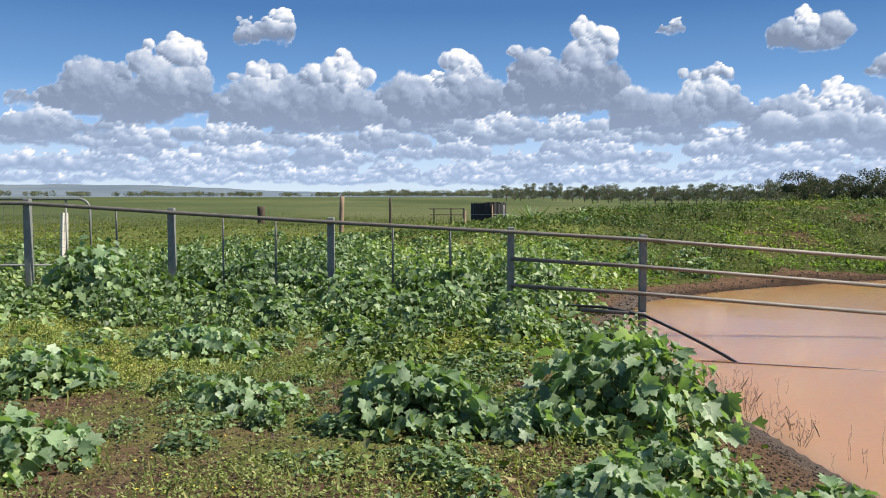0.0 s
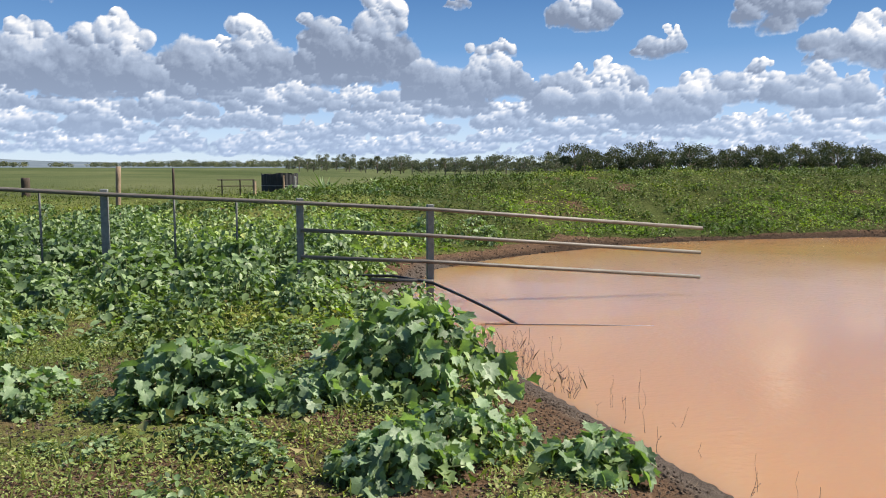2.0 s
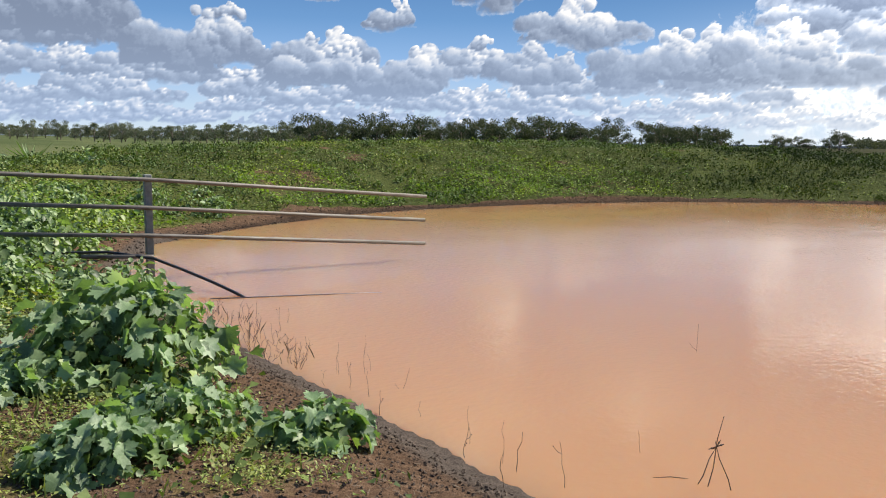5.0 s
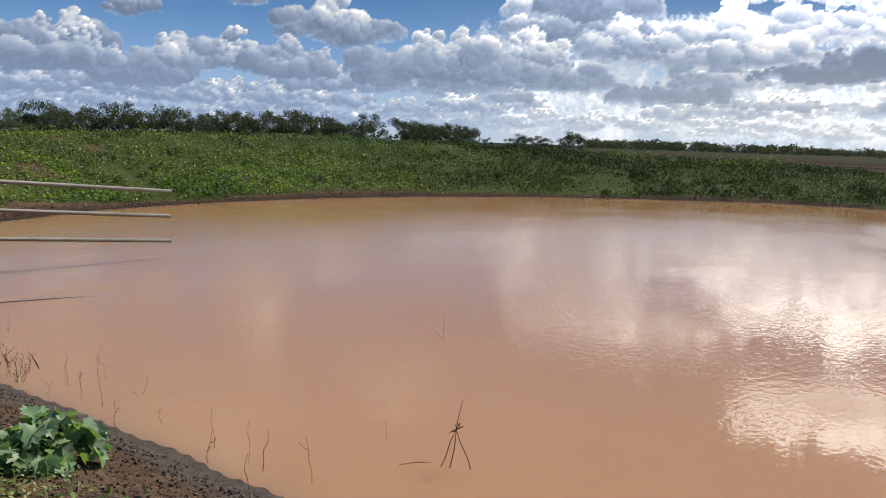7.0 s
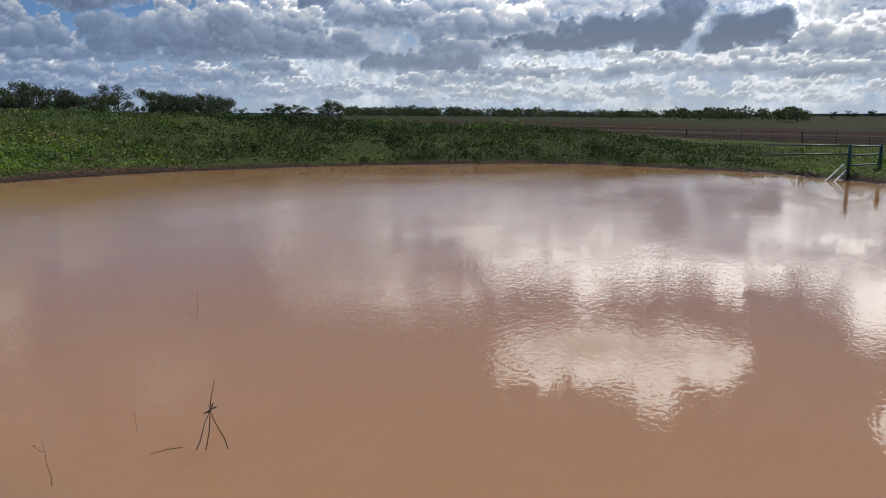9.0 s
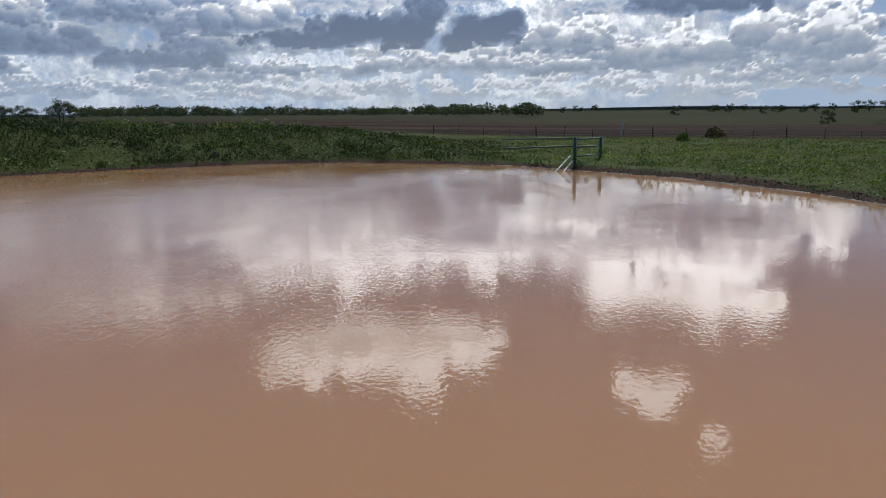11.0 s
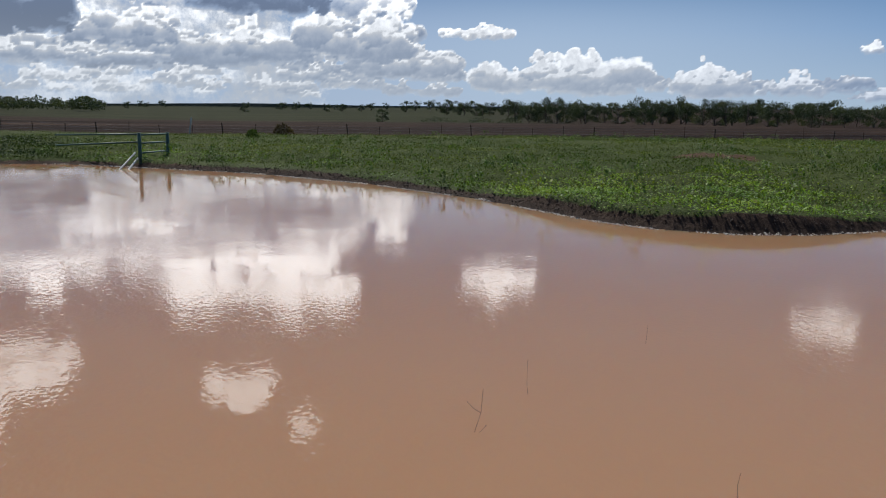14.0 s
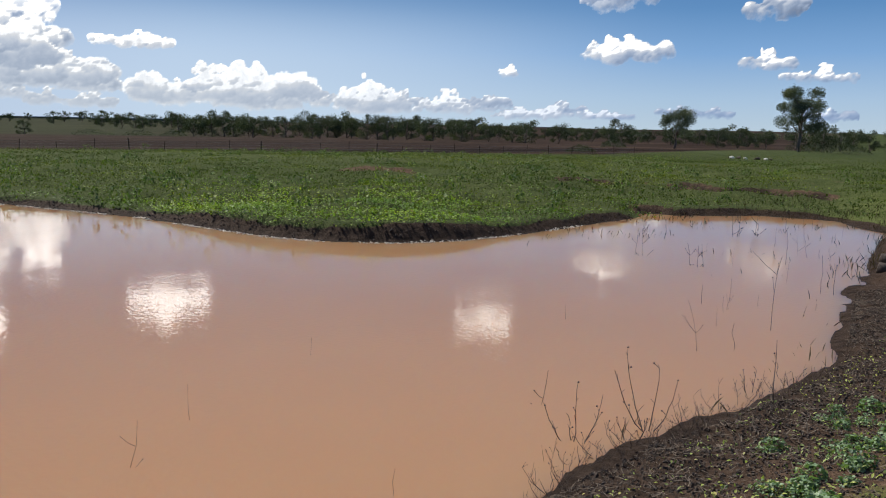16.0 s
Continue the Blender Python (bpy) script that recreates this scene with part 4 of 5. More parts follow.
for k in range(30):
    gy = -3.7 - 0.1 * k
    gx = float(np.interp(gy, (-9.0, -7.5, -6.5, -4.7, -2.0), (3.0, 2.55, 2.5, 2.7, 2.72))) - 0.12 + 0.16 * math.sin(k * 2.9)
    branched_stalk(gx, gy, tuple(((k * 47 + q * 97) % 360, 0.07 + 0.05 * ((q + k) % 3), 0.03 + 0.04 * ((2 * k + q) % 4)) for q in range(5)), 0.0022, 50 + k)
for k in range(16):
    gx, gy = 2.12 + 0.4 * math.sin(k * 2.4) + 0.15 * math.cos(k * 5.1), -4.0 - 0.2 * k
    gx += 0.12 * max(0.0, -6.2 - gy)
    branched_stalk(gx, gy, tuple(((k * 67 + q * 83) % 360, 0.08 + 0.05 * (q % 3), 0.05 + 0.05 * ((k + q) % 4)) for q in range(4)), 0.0026, 20 + k)


def stalk(x, y, h, forks, seed, r=0.004):
    g = random.Random(seed)
    bm = bmesh.new()
    z0 = min(land_at(x, y), -0.02)
    for f in range(max(1, forks // 3)):
        a, lean = g.uniform(0, 6.28), g.uniform(0.05, 0.35) * (0.4 if forks < 3 else 1)
        bx, by = x + g.uniform(-0.02, 0.02) * forks, y + g.uniform(-0.02, 0.02) * forks
        pts = [Vector((bx + lean * h * s * s * math.cos(a) + g.uniform(-0.012, 0.012), by + lean * h * s * s * math.sin(a) + g.uniform(-0.012, 0.012), z0 + (h - z0) * s)) for s in np.linspace(0, 1, 6)]
        tube(bm, pts, [r * 0.55 * (1.2 - 0.7 * s) for s in np.linspace(0, 1, 6)], 5)
        for q in range(min(5, max(0, forks - 2))):
            i = g.choice((2, 3, 4))
            b = g.uniform(0, 6.28)
            end = pts[i] + Vector((math.cos(b), math.sin(b), 0.9)) * h * g.uniform(0.15, 0.35)
            tube(bm, [pts[i], (pts[i] + end) / 2 + Vector((0, 0, -0.01)), end], [r * 0.5, r * 0.4, r * 0.25], 4)
            bmesh.ops.create_icosphere(bm, subdivisions=1, radius=r * g.uniform(0.8, 1.7), matrix=Matrix.Translation(end))
    ob = part("dead_stalk", bm, TWIG)
    return tagged(ob, "brown dead branching weed stalk standing in muddy water" if forks > 2 else "thin brown dead stalk standing in muddy water", "stalk", "dead stalks in the shallows")


STALKS = [(3.66, -4.86, 0.26, 5, 4), (3.45, -8.4, 0.75, 5, 4), (6.76, -15.2, 0.45, 12, 7), (5.78, -11.4, 0.32, 9, 5),
          (6.85, -11.5, 0.42, 6, 5), (6.12, 4.77, 0.26, 4, 3), (2.97, 3.46, 0.24, 2, 4), (3.09, 3.21, 0.25, 3, 3), (2.74, 3.36, 0.22, 2, 3),
          (2.91, 3.79, 0.2, 4, 3), (2.80, 6.6, 0.2, 6, 3), (3.16, 5.67, 0.22, 2, 3), (3.35, 6.14, 0.2, 2, 2), (3.33, 7.7, 0.16, 3, 2)]
for k, (x, y, h, forks, thick) in enumerate(STALKS):
    stalk(x, y, h, forks, 40 + k, thick * 0.0011)
g = random.Random(5)
for k in range(26):
    y = g.uniform(-17.5, -6.5)
    x = np.interp(y, (-17, -12.7, -9, -6.5), (5.2, 4.2, 3.1, 2.6)) + abs(g.gauss(0.25, 0.9))
    stalk(float(x), y, g.uniform(0.12, 0.5), g.choice((1, 2, 3, 5)), 90 + k, g.uniform(0.002, 0.005))
for k in range(20):
    y = g.uniform(2.6, 8.4)
    stalk(float(np.interp(y, (2, 8), (2.86, 2.62))) + abs(g.gauss(0.05, 0.35)), y, g.uniform(0.08, 0.26), g.choice((1, 2, 3, 4)), 150 + k, g.uniform(0.0018, 0.0035))
for k in range(16):
    y = 6.1 + 0.17 * k
    branched_stalk(float(np.interp(y, (6, 9), (2.72, 2.78))) + 0.16 * math.sin(k * 2.7), y, tuple(((k * 53 + q * 71) % 360, 0.05 + 0.03 * ((q + k) % 3), 0.08 + 0.05 * ((2 * k + q) % 4)) for q in range(4)), 0.0026, 300 + k)
for k, (x, y) in enumerate(((4.97, -7.13), (3.8, -8.06), (4.9, -3.0), (4.4, -2.4), (5.6, -4.4), (3.1, -3.1), (9.0, -15.0), (7.9, -14.0), (8.3, -16.6))):
    stalk(x, y, 0.16 + 0.04 * (k % 4), 1 + k % 4, 190 + k, 0.003)

# ---------------------------------------------------------------- plants
def outline_leaf(lobes):
    """A broad lobed leaf, one unit long, stalk at the origin, cupped along its middle."""
    pts = []
    for k, (a, r) in enumerate(lobes):
        for s in ((1, -1) if a else (1,)):
            pts.append((s * a, r))
    pts.sort()
    vs = [(0.0, 0.0, 0.0), (0.0, 0.38, -0.05)]
    for a, r in pts:
        x, y = r * math.sin(radians(a)), 0.36 + r * math.cos(radians(a))
        vs.append((x, y, 0.30 * abs(x) - 0.20 * y * y))
    n = len(pts)
    fs = [(1, 2 + k + 1, 2 + k) for k in range(n - 1)] + [(1, 0, 2 + n - 1), (1, 2, 0)]
    return np.array(vs), np.array(fs)


LOBED = outline_leaf([(0, 0.72), (7, 0.58), (12, 0.60), (24, 0.44), (33, 0.53), (45, 0.67), (53, 0.53), (60, 0.54), (72, 0.41), (83, 0.50), (97, 0.60), (108, 0.45), (118, 0.47), (136, 0.38), (156, 0.48), (170, 0.34)])
LOBED_PLAIN = outline_leaf([(0, 0.70), (24, 0.45), (45, 0.65), (72, 0.42), (97, 0.58), (140, 0.40)])
OVAL = outline_leaf([(0, 0.62), (38, 0.46), (85, 0.36), (140, 0.36)])
SIMPLE = (np.array([(0, 0, 0), (0.26, 0.5, 0.07), (0, 0.95, -0.1), (-0.26, 0.5, 0.07)], float), np.array([(0, 1, 2), (0, 2, 3)]))
TUFT = (np.array([(-0.1, 0, 0), (0.42, 0.25, 0.12), (0.22, 0.78, -0.08), (-0.38, 0.62, 0.1)], float), np.array([(0, 1, 2), (0, 2, 3)]))
BLADE = (np.array([(-0.03, 0, 0), (0.03, 0, 0), (0.02, 0.12, 0.55), (0.0, 0.42, 1.0)], float), np.array([(0, 1, 2), (0, 2, 3)]))


def turns(yaw, pitch, roll):
    """Turning matrices: leaves point along yaw, tip raised by pitch, twisted by roll."""
    cy, sy, cp, sp, cr, sr = np.cos(yaw), np.sin(yaw), np.cos(pitch), np.sin(pitch), np.cos(roll), np.sin(roll)
    z = np.zeros_like(yaw)
    rz = np.stack([np.stack([cy, -sy, z], -1), np.stack([sy, cy, z], -1), np.stack([z, z, z + 1], -1)], -2)
    rx = np.stack([np.stack([z + 1, z, z], -1), np.stack([z, cp, -sp], -1), np.stack([z, sp, cp], -1)], -2)
    ry = np.stack([np.stack([cr, z, sr], -1), np.stack([z, z + 1, z], -1), np.stack([-sr, z, cr], -1)], -2)
    return rz @ rx @ ry


def strew(shape, pos, rot, size):
    """Many copies of one small shape in arrays of corners and faces."""
    v, f = shape
    out = np.einsum("nij,kj->nki", rot, v) * size[:, None, None] + pos[:, None, :]
    faces = (np.arange(len(pos)) * len(v))[:, None, None] + f[None]
    return out.reshape(-1, 3), faces.reshape(-1, 3)


def together(*lots):
    vs, fs, mi, base = [], [], [], 0
    for k, (v, f) in enumerate(lots):
        vs.append(v), fs.append(f + base), mi.append(np.full(len(f), k))
        base += len(v)
    return np.concatenate(vs), np.concatenate(fs), np.concatenate(mi)


def mound_leaves(n, radius, height, size, g, inner=0.25):
    """Places of leaves on a mound: points, turning, size."""
    a = g.uniform(0, math.tau, n)
    u = g.uniform(0, 1, n) ** 0.62
    rr = u * radius * (0.85 + 0.3 * hash_noise(a * 1.3 + radius * 9, a * 0, 5))
    dome_h = height * (1 - u ** 2.4) ** 0.8
    lump = 0.62 + 0.72 * fbm(np.cos(a) * rr * 3.6 + 7 * radius, np.sin(a) * rr * 3.6, 2, 6)
    z = dome_h * lump * np.where(g.uniform(0, 1, n) < inner, g.uniform(0.2, 0.8, n), g.uniform(0.85, 1.05, n)) + 0.03
    pos = np.stack([rr * np.cos(a), rr * np.sin(a), z], 1)
    rot = turns(a - math.pi / 2 + g.normal(0, 0.8, n), g.normal(-0.25, 0.5, n) - 0.55 * u, g.normal(0, 0.55, n))
    return pos, rot, size * (0.35 + 0.95 * g.beta(1.6, 1.9, n))


def mound_stems(bm, pos, g, count=16):
    for k in range(count):
        p = pos[g.integers(len(pos))]
        b = Vector((p[0] * 0.25, p[1] * 0.25, -0.05))
        e = Vector(p)
        tube(bm, [b, (b + e) / 2 + Vector((0, 0, 0.04)), e], [0.009, 0.006, 0.003], 4)


def leaf_mesh(shape, name):
    return mesh_np(name, shape[0] - np.array([0, 0.0, 0]), shape[1], [BROAD_WHOLE], True)


NEAR_LEAVES = [leaf_mesh(LOBED, "leaf")]
for warp in (0.8, 1.25):
    v = LOBED[0].copy()
    v[:, 2] = v[:, 2] * warp * 1.4 - 0.05 * np.sin(7 * v[:, 0] * warp)
    v[:, 0] *= 0.9 + 0.2 * (warp > 1)
    NEAR_LEAVES.append(leaf_mesh((v, LOBED[1]), "leaf"))


def big_bush(x, y, radius, height, n, size, seed, label, squash=1.0):
    """A large weed whose leaves are pieces of their own."""
    g = np.random.default_rng(seed)
    root = tagged(new("broadleaf_bush"), label, "bush", "large leafy weeds on the bank")
    root.location = (x, y, land_at(x, y))
    pos, rot, sz = mound_leaves(n, radius, height, size, g, 0.22)
    pos[:, 1] *= squash
    bm = bmesh.new()
    mound_stems(bm, pos, g, 40)
    part("stem", bm, STEM, root, "pale green forked stem")
    for k in range(n):
        ob = bpy.data.objects.new("leaf", NEAR_LEAVES[k % 3])
        scene.collection.objects.link(ob)
        ob.parent = root
        ob.matrix_basis = Matrix.Translation(pos[k]) @ Matrix(rot[k].tolist()).to_4x4() @ Matrix.Scale(sz[k], 4)
    # shaded small foliage in the heart of the bush, also given the darker leaf colour
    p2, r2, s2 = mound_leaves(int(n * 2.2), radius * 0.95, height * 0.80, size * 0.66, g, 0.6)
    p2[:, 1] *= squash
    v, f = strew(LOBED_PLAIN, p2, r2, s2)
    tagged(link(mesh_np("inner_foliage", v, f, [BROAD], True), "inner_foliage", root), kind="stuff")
    return root


BUSHES = [(1.27, 5.55, 0.76, 0.57, 299, 0.128, 1, "large dark green bush of broad lobed leaves beside the water", 0.8),
          (-0.20, 5.45, 0.62, 0.36, 240, 0.112, 2, "low spreading bush of pale lobed leaves on the bank", 0.6),
          (1.28, 4.4, 0.52, 0.20, 230, 0.08, 3, "low clump of green lobed leaves near the bare soil", 0.7),
          (1.98, 4.1, 0.33, 0.22, 110, 0.11, 4, "small clump of bright green lobed leaves on bare soil", 0.8),
          (0.50, 5.25, 0.32, 0.17, 80, 0.09, 12, "leafy side growth of pale lobed leaves beside the big bush", 0.7),
          (-2.35, 7.8, 0.65, 0.26, 190, 0.11, 5, "leafy clump of pale green broad leaves in the grass", 0.7),
          (-2.65, 4.6, 0.7, 0.22, 210, 0.10, 6, "leafy clump of pale green broad leaves in the grass", 0.7),
          (-3.15, 6.4, 0.55, 0.26, 150, 0.11, 13, "leafy clump of pale green broad leaves in the grass", 0.8),
          (0.84, 3.95, 0.42, 0.20, 130, 0.10, 14, "low clump of green lobed leaves near the bare soil", 0.7),
          (-1.5, 5.9, 0.5, 0.16, 110, 0.09, 15, "low spreading bush of pale lobed leaves on the bank", 0.6),
          (-4.65, 10.9, 0.7, 0.78, 200, 0.15, 7, "tall dark leafy weed at the foot of the fence", 0.8)]
for b in BUSHES:
    big_bush(*b)

# smaller weeds: six kinds of mound, copied over the bank
WEEDS, WEED_LEAVES = [], []
for k in range(7):
    g = np.random.default_rng(60 + k)
    radius, height = g.uniform(0.3, 0.55), g.uniform(0.28, 0.62)
    root = tagged(new("broadleaf_weed"), ("leafy green weed with broad pale-veined leaves", "dark green broad-leaved weed in dense growth", "bright green leafy weed on the bank")[k % 3], "weed", "broad-leaved weeds on the bank")
    pos, rot, sz = mound_leaves(165, radius, height * 0.8, 0.105, g, 0.35)
    v, f = strew(LOBED_PLAIN if k % 2 else OVAL, pos, rot, sz)
    tagged(link(mesh_np("foliage", v, f, [BROAD], True), "foliage", root), kind="stuff")
    bm = bmesh.new()
    mound_stems(bm, pos, g, 12)
    tagged(part("stem", bm, STEM, root), kind="stuff")
    WEED_LEAVES.append((v, f))
    WEEDS.append(root)
g = np.random.default_rng(3)
placed = 0
spots = []
while placed < 272:
    x, y = g.uniform(-8.0, 2.35), g.uniform(4.2, 14.5)
    dense = ease(7.6, 9.6, y + 0.25 * x) * 0.9 + 0.55 * ease(0.42, 0.6, np.array(float(fbm(np.array([x * 0.8]), np.array([y * 0.8]), 2, 14)[0])))
    beyond = ease(-2.6, -3.6, x + 0.12 * (y - 11)) * ease(10.4, 11.4, y)
    if g.uniform() < 0.85 * beyond:
        continue
    open_patch = ease(1.5, 0.7, np.hypot((x + 0.3) / 1.6, (y - 7.4) / 1.0))
    if abs(x) > 0.62 * y + 0.5 or g.uniform() > dense * (1 - 0.9 * open_patch) or shore(np.array([x]), np.array([y]))[0] < 0.35:
        continue
    if 9.6 < y < 12.4 and x > 1.45:
        continue
    spots.append((x, y))
    placed += 1
spots.sort(key=lambda p: p[1])
far_v, far_f, far_n = [], [], 0
for k, (x, y) in enumerate(spots):
    s = g.uniform(0.5, 1.1) * (0.72 + 0.2 * float(ease(8, 11, y)))
    s *= 0.6 if y < 8.5 else 1.18
    m = pose(x, y, land_at(x, y) - 0.02, 0, 0, g.uniform(0, 360)) @ Matrix.Diagonal((s, s, s * g.uniform(0.8, 1.15), 1))
    if k < len(WEEDS):
        WEEDS[k].matrix_basis = m
    elif k >= 130:
        v, f = WEED_LEAVES[k % len(WEEDS)]
        far_v.append(v @ np.array(m.to_3x3()).T + np.array(m.translation))
        far_f.append(f + far_n)
        far_n += len(v)
    else:
        c = copy_thing(WEEDS[k % len(WEEDS)], Matrix())
        c.matrix_basis = m


tagged(link(mesh_np("weed_growth", np.concatenate(far_v), np.concatenate(far_f), [BROAD], True), "weed_growth"), "dense growth of broad-leaved weeds along the fence", "weeds", kind="stuff")
# low sprawling weeds over the near ground
for k in range(190):
    x, y = g.uniform(-4.4, 0.9), g.uniform(3.5, 8.6)
    if (x > 0.2 and y < 4.7) or abs(x) > 0.6 * y or fbm(np.array([x * 0.9]), np.array([y * 0.9]), 2, 47)[0] < 0.40:
        continue
    s = g.uniform(0.2, 0.6)
    c = copy_thing(WEEDS[(k * 2 + 1) % len(WEEDS)], Matrix())
    c.matrix_basis = pose(x, y, land_at(x, y) - 0.02, 0, 0, g.uniform(0, 360)) @ Matrix.Diagonal((s, s * g.uniform(0.7, 1.2), s * g.uniform(0.5, 0.8), 1))
for k in range(54):
    x, y = g.uniform(1.0, 1.95), g.uniform(-6.3, -4.1)
    if x > 1.7 and k % 2:
        x -= 0.35
    s = g.uniform(0.11, 0.27)
    c = copy_thing(WEEDS[k % len(WEEDS)], Matrix())
    c.matrix_basis = pose(x, y, land_at(x, y) - 0.02, 0, 0, g.uniform(0, 360)) @ Matrix.Diagonal((s, s, s * 0.8, 1))


def carpet(name, label, shape, mats, n, where, size, lift, pitch, seed, smooth=True, afloat=-9.0):
    """A growth too fine to count: where(x, y) gives the chance to grow in a box of the plan."""
    gg = np.random.default_rng(seed)
    x0, x1, y0, y1 = where[0]
    x, y = gg.uniform(x0, x1, n), gg.uniform(y0, y1, n)
    keep = gg.uniform(0, 1, n) < where[1](x, y)
    x, y = x[keep], y[keep]
    m = len(x)
    z = np.maximum(land(x, y), afloat) + gg.uniform(*lift, m)
    v, f = strew(shape, np.stack([x, y, z], 1), turns(gg.uniform(0, math.tau, m), gg.normal(*pitch, m), gg.normal(0, 0.3, m)), gg.uniform(*size, m))
    return tagged(link(mesh_np(name, v, f, mats, smooth), name), label, "ground cover", kind="stuff")


def in_view(x, y):
    az = np.degrees(np.arctan2(x, y))
    return (az > -31) & (az < 168)


def near_green(x, y):
    return np.clip(soil_mask(x, y) * 1.5 * (0.12 + ease(0.44, 0.62, fbm(x * 1.1, y * 1.1, 4, 77))), 0, 1) * in_view(x, y)


def flush(x, y):
    return ease(0.55, 0.75, fbm(x * 0.7 + 3, y * 0.7, 3, 91)) * soil_mask(x, y) * in_view(x, y)


carpet("low_clover", "low yellow-green clover and creeping weeds over soil", SIMPLE, [SMALL], 330000, ((-6.5, 2.5, 3.4, 12.0), near_green), (0.012, 0.036), (0.0, 0.06), (0.1, 0.5), 21)
carpet("low_clover", "small green weeds scattered over bare shore soil", SIMPLE, [SMALL], 120000, ((-1.5, 2.4, -9.5, -2.8), lambda x, y: near_green(x, y) * 0.7 + 0.04), (0.012, 0.034), (0.0, 0.05), (0.1, 0.5), 22)
carpet("short_grass", "short tufts of green and drying grass", BLADE, [NEAR_GRASS], 26000, ((-7.0, 2.4, 3.4, 13.0), lambda x, y: near_green(x, y) * 0.8), (0.05, 0.14), (-0.01, 0.0), (0.1, 0.55), 23)
carpet("mixed_leaves", "dense mixed leafy weeds behind the fence", OVAL, [BROAD], 26000, ((-12, 3.5, 7.5, 19.0), lambda x, y: (1 - 0.7 * ease(-2.8, -3.8, x) * ease(10.4, 11.4, y)) * in_view(x, y) * ease(0.3, 0.8, shore(x, y)) * (0.3 + 0.7 * ease(9, 11, y)) * ease(0.35, 0.6, fbm(x * 0.9, y * 0.9, 3, 15))), (0.05, 0.12), (0.0, 0.2), (-0.1, 0.45), 24)
YELLOW = plain("yellow petals", (0.65, 0.45, 0.03), (0.8, 0.6, 0.06), 30, 0.6)
carpet("yellow_flowers", "tiny yellow flowers dotted through low weeds", SIMPLE, [YELLOW], 1100, ((-4.5, 1.6, 3.6, 8.5), lambda x, y: flush(x, y) * 1.2), (0.012, 0.024), (0.06, 0.1), (0.2, 0.5), 25)
# dry litter and clods on the bare shore
LITTER = (np.array([(-0.06, 0, 0), (0.06, 0, 0.01), (0.04, 1, 0.03), (-0.03, 1, 0.02)], float), np.array([(0, 1, 2), (0, 2, 3)]))
CLOD = (np.array([(1, 0, 0), (-0.4, 0.8, 0), (-0.5, -0.8, 0), (0.1, 0.1, 0.8), (0.2, 0, -0.6)], float), np.array([(0, 1, 3), (1, 2, 3), (2, 0, 3), (0, 4, 1), (1, 4, 2), (2, 4, 0)]))
def bare(x, y):
    d = shore(x, y)
    return (d > 0.12) * (1 - 0.8 * soil_mask(x, y)) * in_view(x, y)
for k, (box_, n) in enumerate((((-4.0, 3.0, 2.9, 8.5), 26000), ((0.3, 4.5, -11.0, -2.8), 56000))):
    carpet("dry_litter", "broken dry stalks and straw lying on soil", LITTER, [STRAW], n // 2, (box_, bare), (0.012, 0.06), (0.002, 0.016), (0.0, 0.3), 26 + k)
    carpet("soil_clods", "crumbly dark brown clods of soil", CLOD, [SOILM], n, (box_, bare), (0.003, 0.017), (0.0, 0.004), (0.0, 0.6), 28 + k, False)
def far_rim(x, y):
    d = shore(x, y)
    return (d > -0.03) * (d < 0.45) * (1 - 0.7 * ease(0.2, 0.45, d)) * (y > 9) + (d > -0.03) * (d < 0.35) * (x > 7)
carpet("shore_clods", "rough dark clods along the cut earth bank", CLOD, [SOILM], 120000, ((2.4, 33, -21, 21), far_rim), (0.008, 0.036), (0.0, 0.012), (0.0, 0.6), 39, False)
PEBBLE = (CLOD[0] * np.array([1, 1, 0.5]), CLOD[1])
FOAM = plain("dried foam and silt", (0.5, 0.42, 0.32), (0.68, 0.6, 0.5), 20, 0.7)
def south_edge(x, y):
    d = shore(x, y)
    return (d > -0.10) & (d < 0.02) & (x > 9.5) & (y < 1.5) & (fbm(x * 1.6, y * 1.6, 2, 33) > 0.36)
carpet("foam_line", "pale scum line along the water's edge", PEBBLE, [FOAM], 160000, ((9.4, 30, -14, 1.5), south_edge), (0.012, 0.032), (0.0, 0.012), (0, 0.3), 30, False, 0.0)

STRAND = (np.array([(-0.006, 0, 0), (0.006, 0, 0), (0.005, 0.05, 0.55), (0.0, 0.22, 1.0)], float), BLADE[1])
REED = leaf_material("dead reed", (0.05, 0.034, 0.022), (0.13, 0.09, 0.055), (0.1, 0.11, 0.04), 0.8, 0.1)
def shallows(x, y):
    d = shore(x, y)
    return (d < 0.15) * ease(-2.6, -0.2, d) * ease(-10.5, -14, y) * ease(0.50, 0.62, fbm(x * 1.7, y * 1.7, 3, 34)) + (d < 0.1) * (d > -0.35) * (x < 6) * ease(-3.5, -5, y) * ease(0.46, 0.6, fbm(x * 2.5, y * 2.5, 3, 35)) * 0.35 + (d < 0.12) * (d > -0.4) * (x < 3.6) * ease(5.2, 6.5, y) * (y < 9.6) * ease(0.42, 0.6, fbm(x * 2.2, y * 2.2, 3, 37)) * 0.5
carpet("reeds", "dead brown reeds and grass standing in the shallows", STRAND, [REED], 16000, ((2.2, 10, -20, 9.6), shallows), (0.04, 0.19), (-0.02, 0.0), (0.0, 0.3), 44, True, -0.02)
def marsh(x, y):
    d, az = shore(x, y), np.degrees(np.arctan2(x, y))
    return (d > 0.02) * ease(2.6, 0.3, d) * ease(150, 158, az) * (az < 168) * (y < -13) * ease(0.4, 0.55, fbm(x * 1.2, y * 1.2, 3, 36))
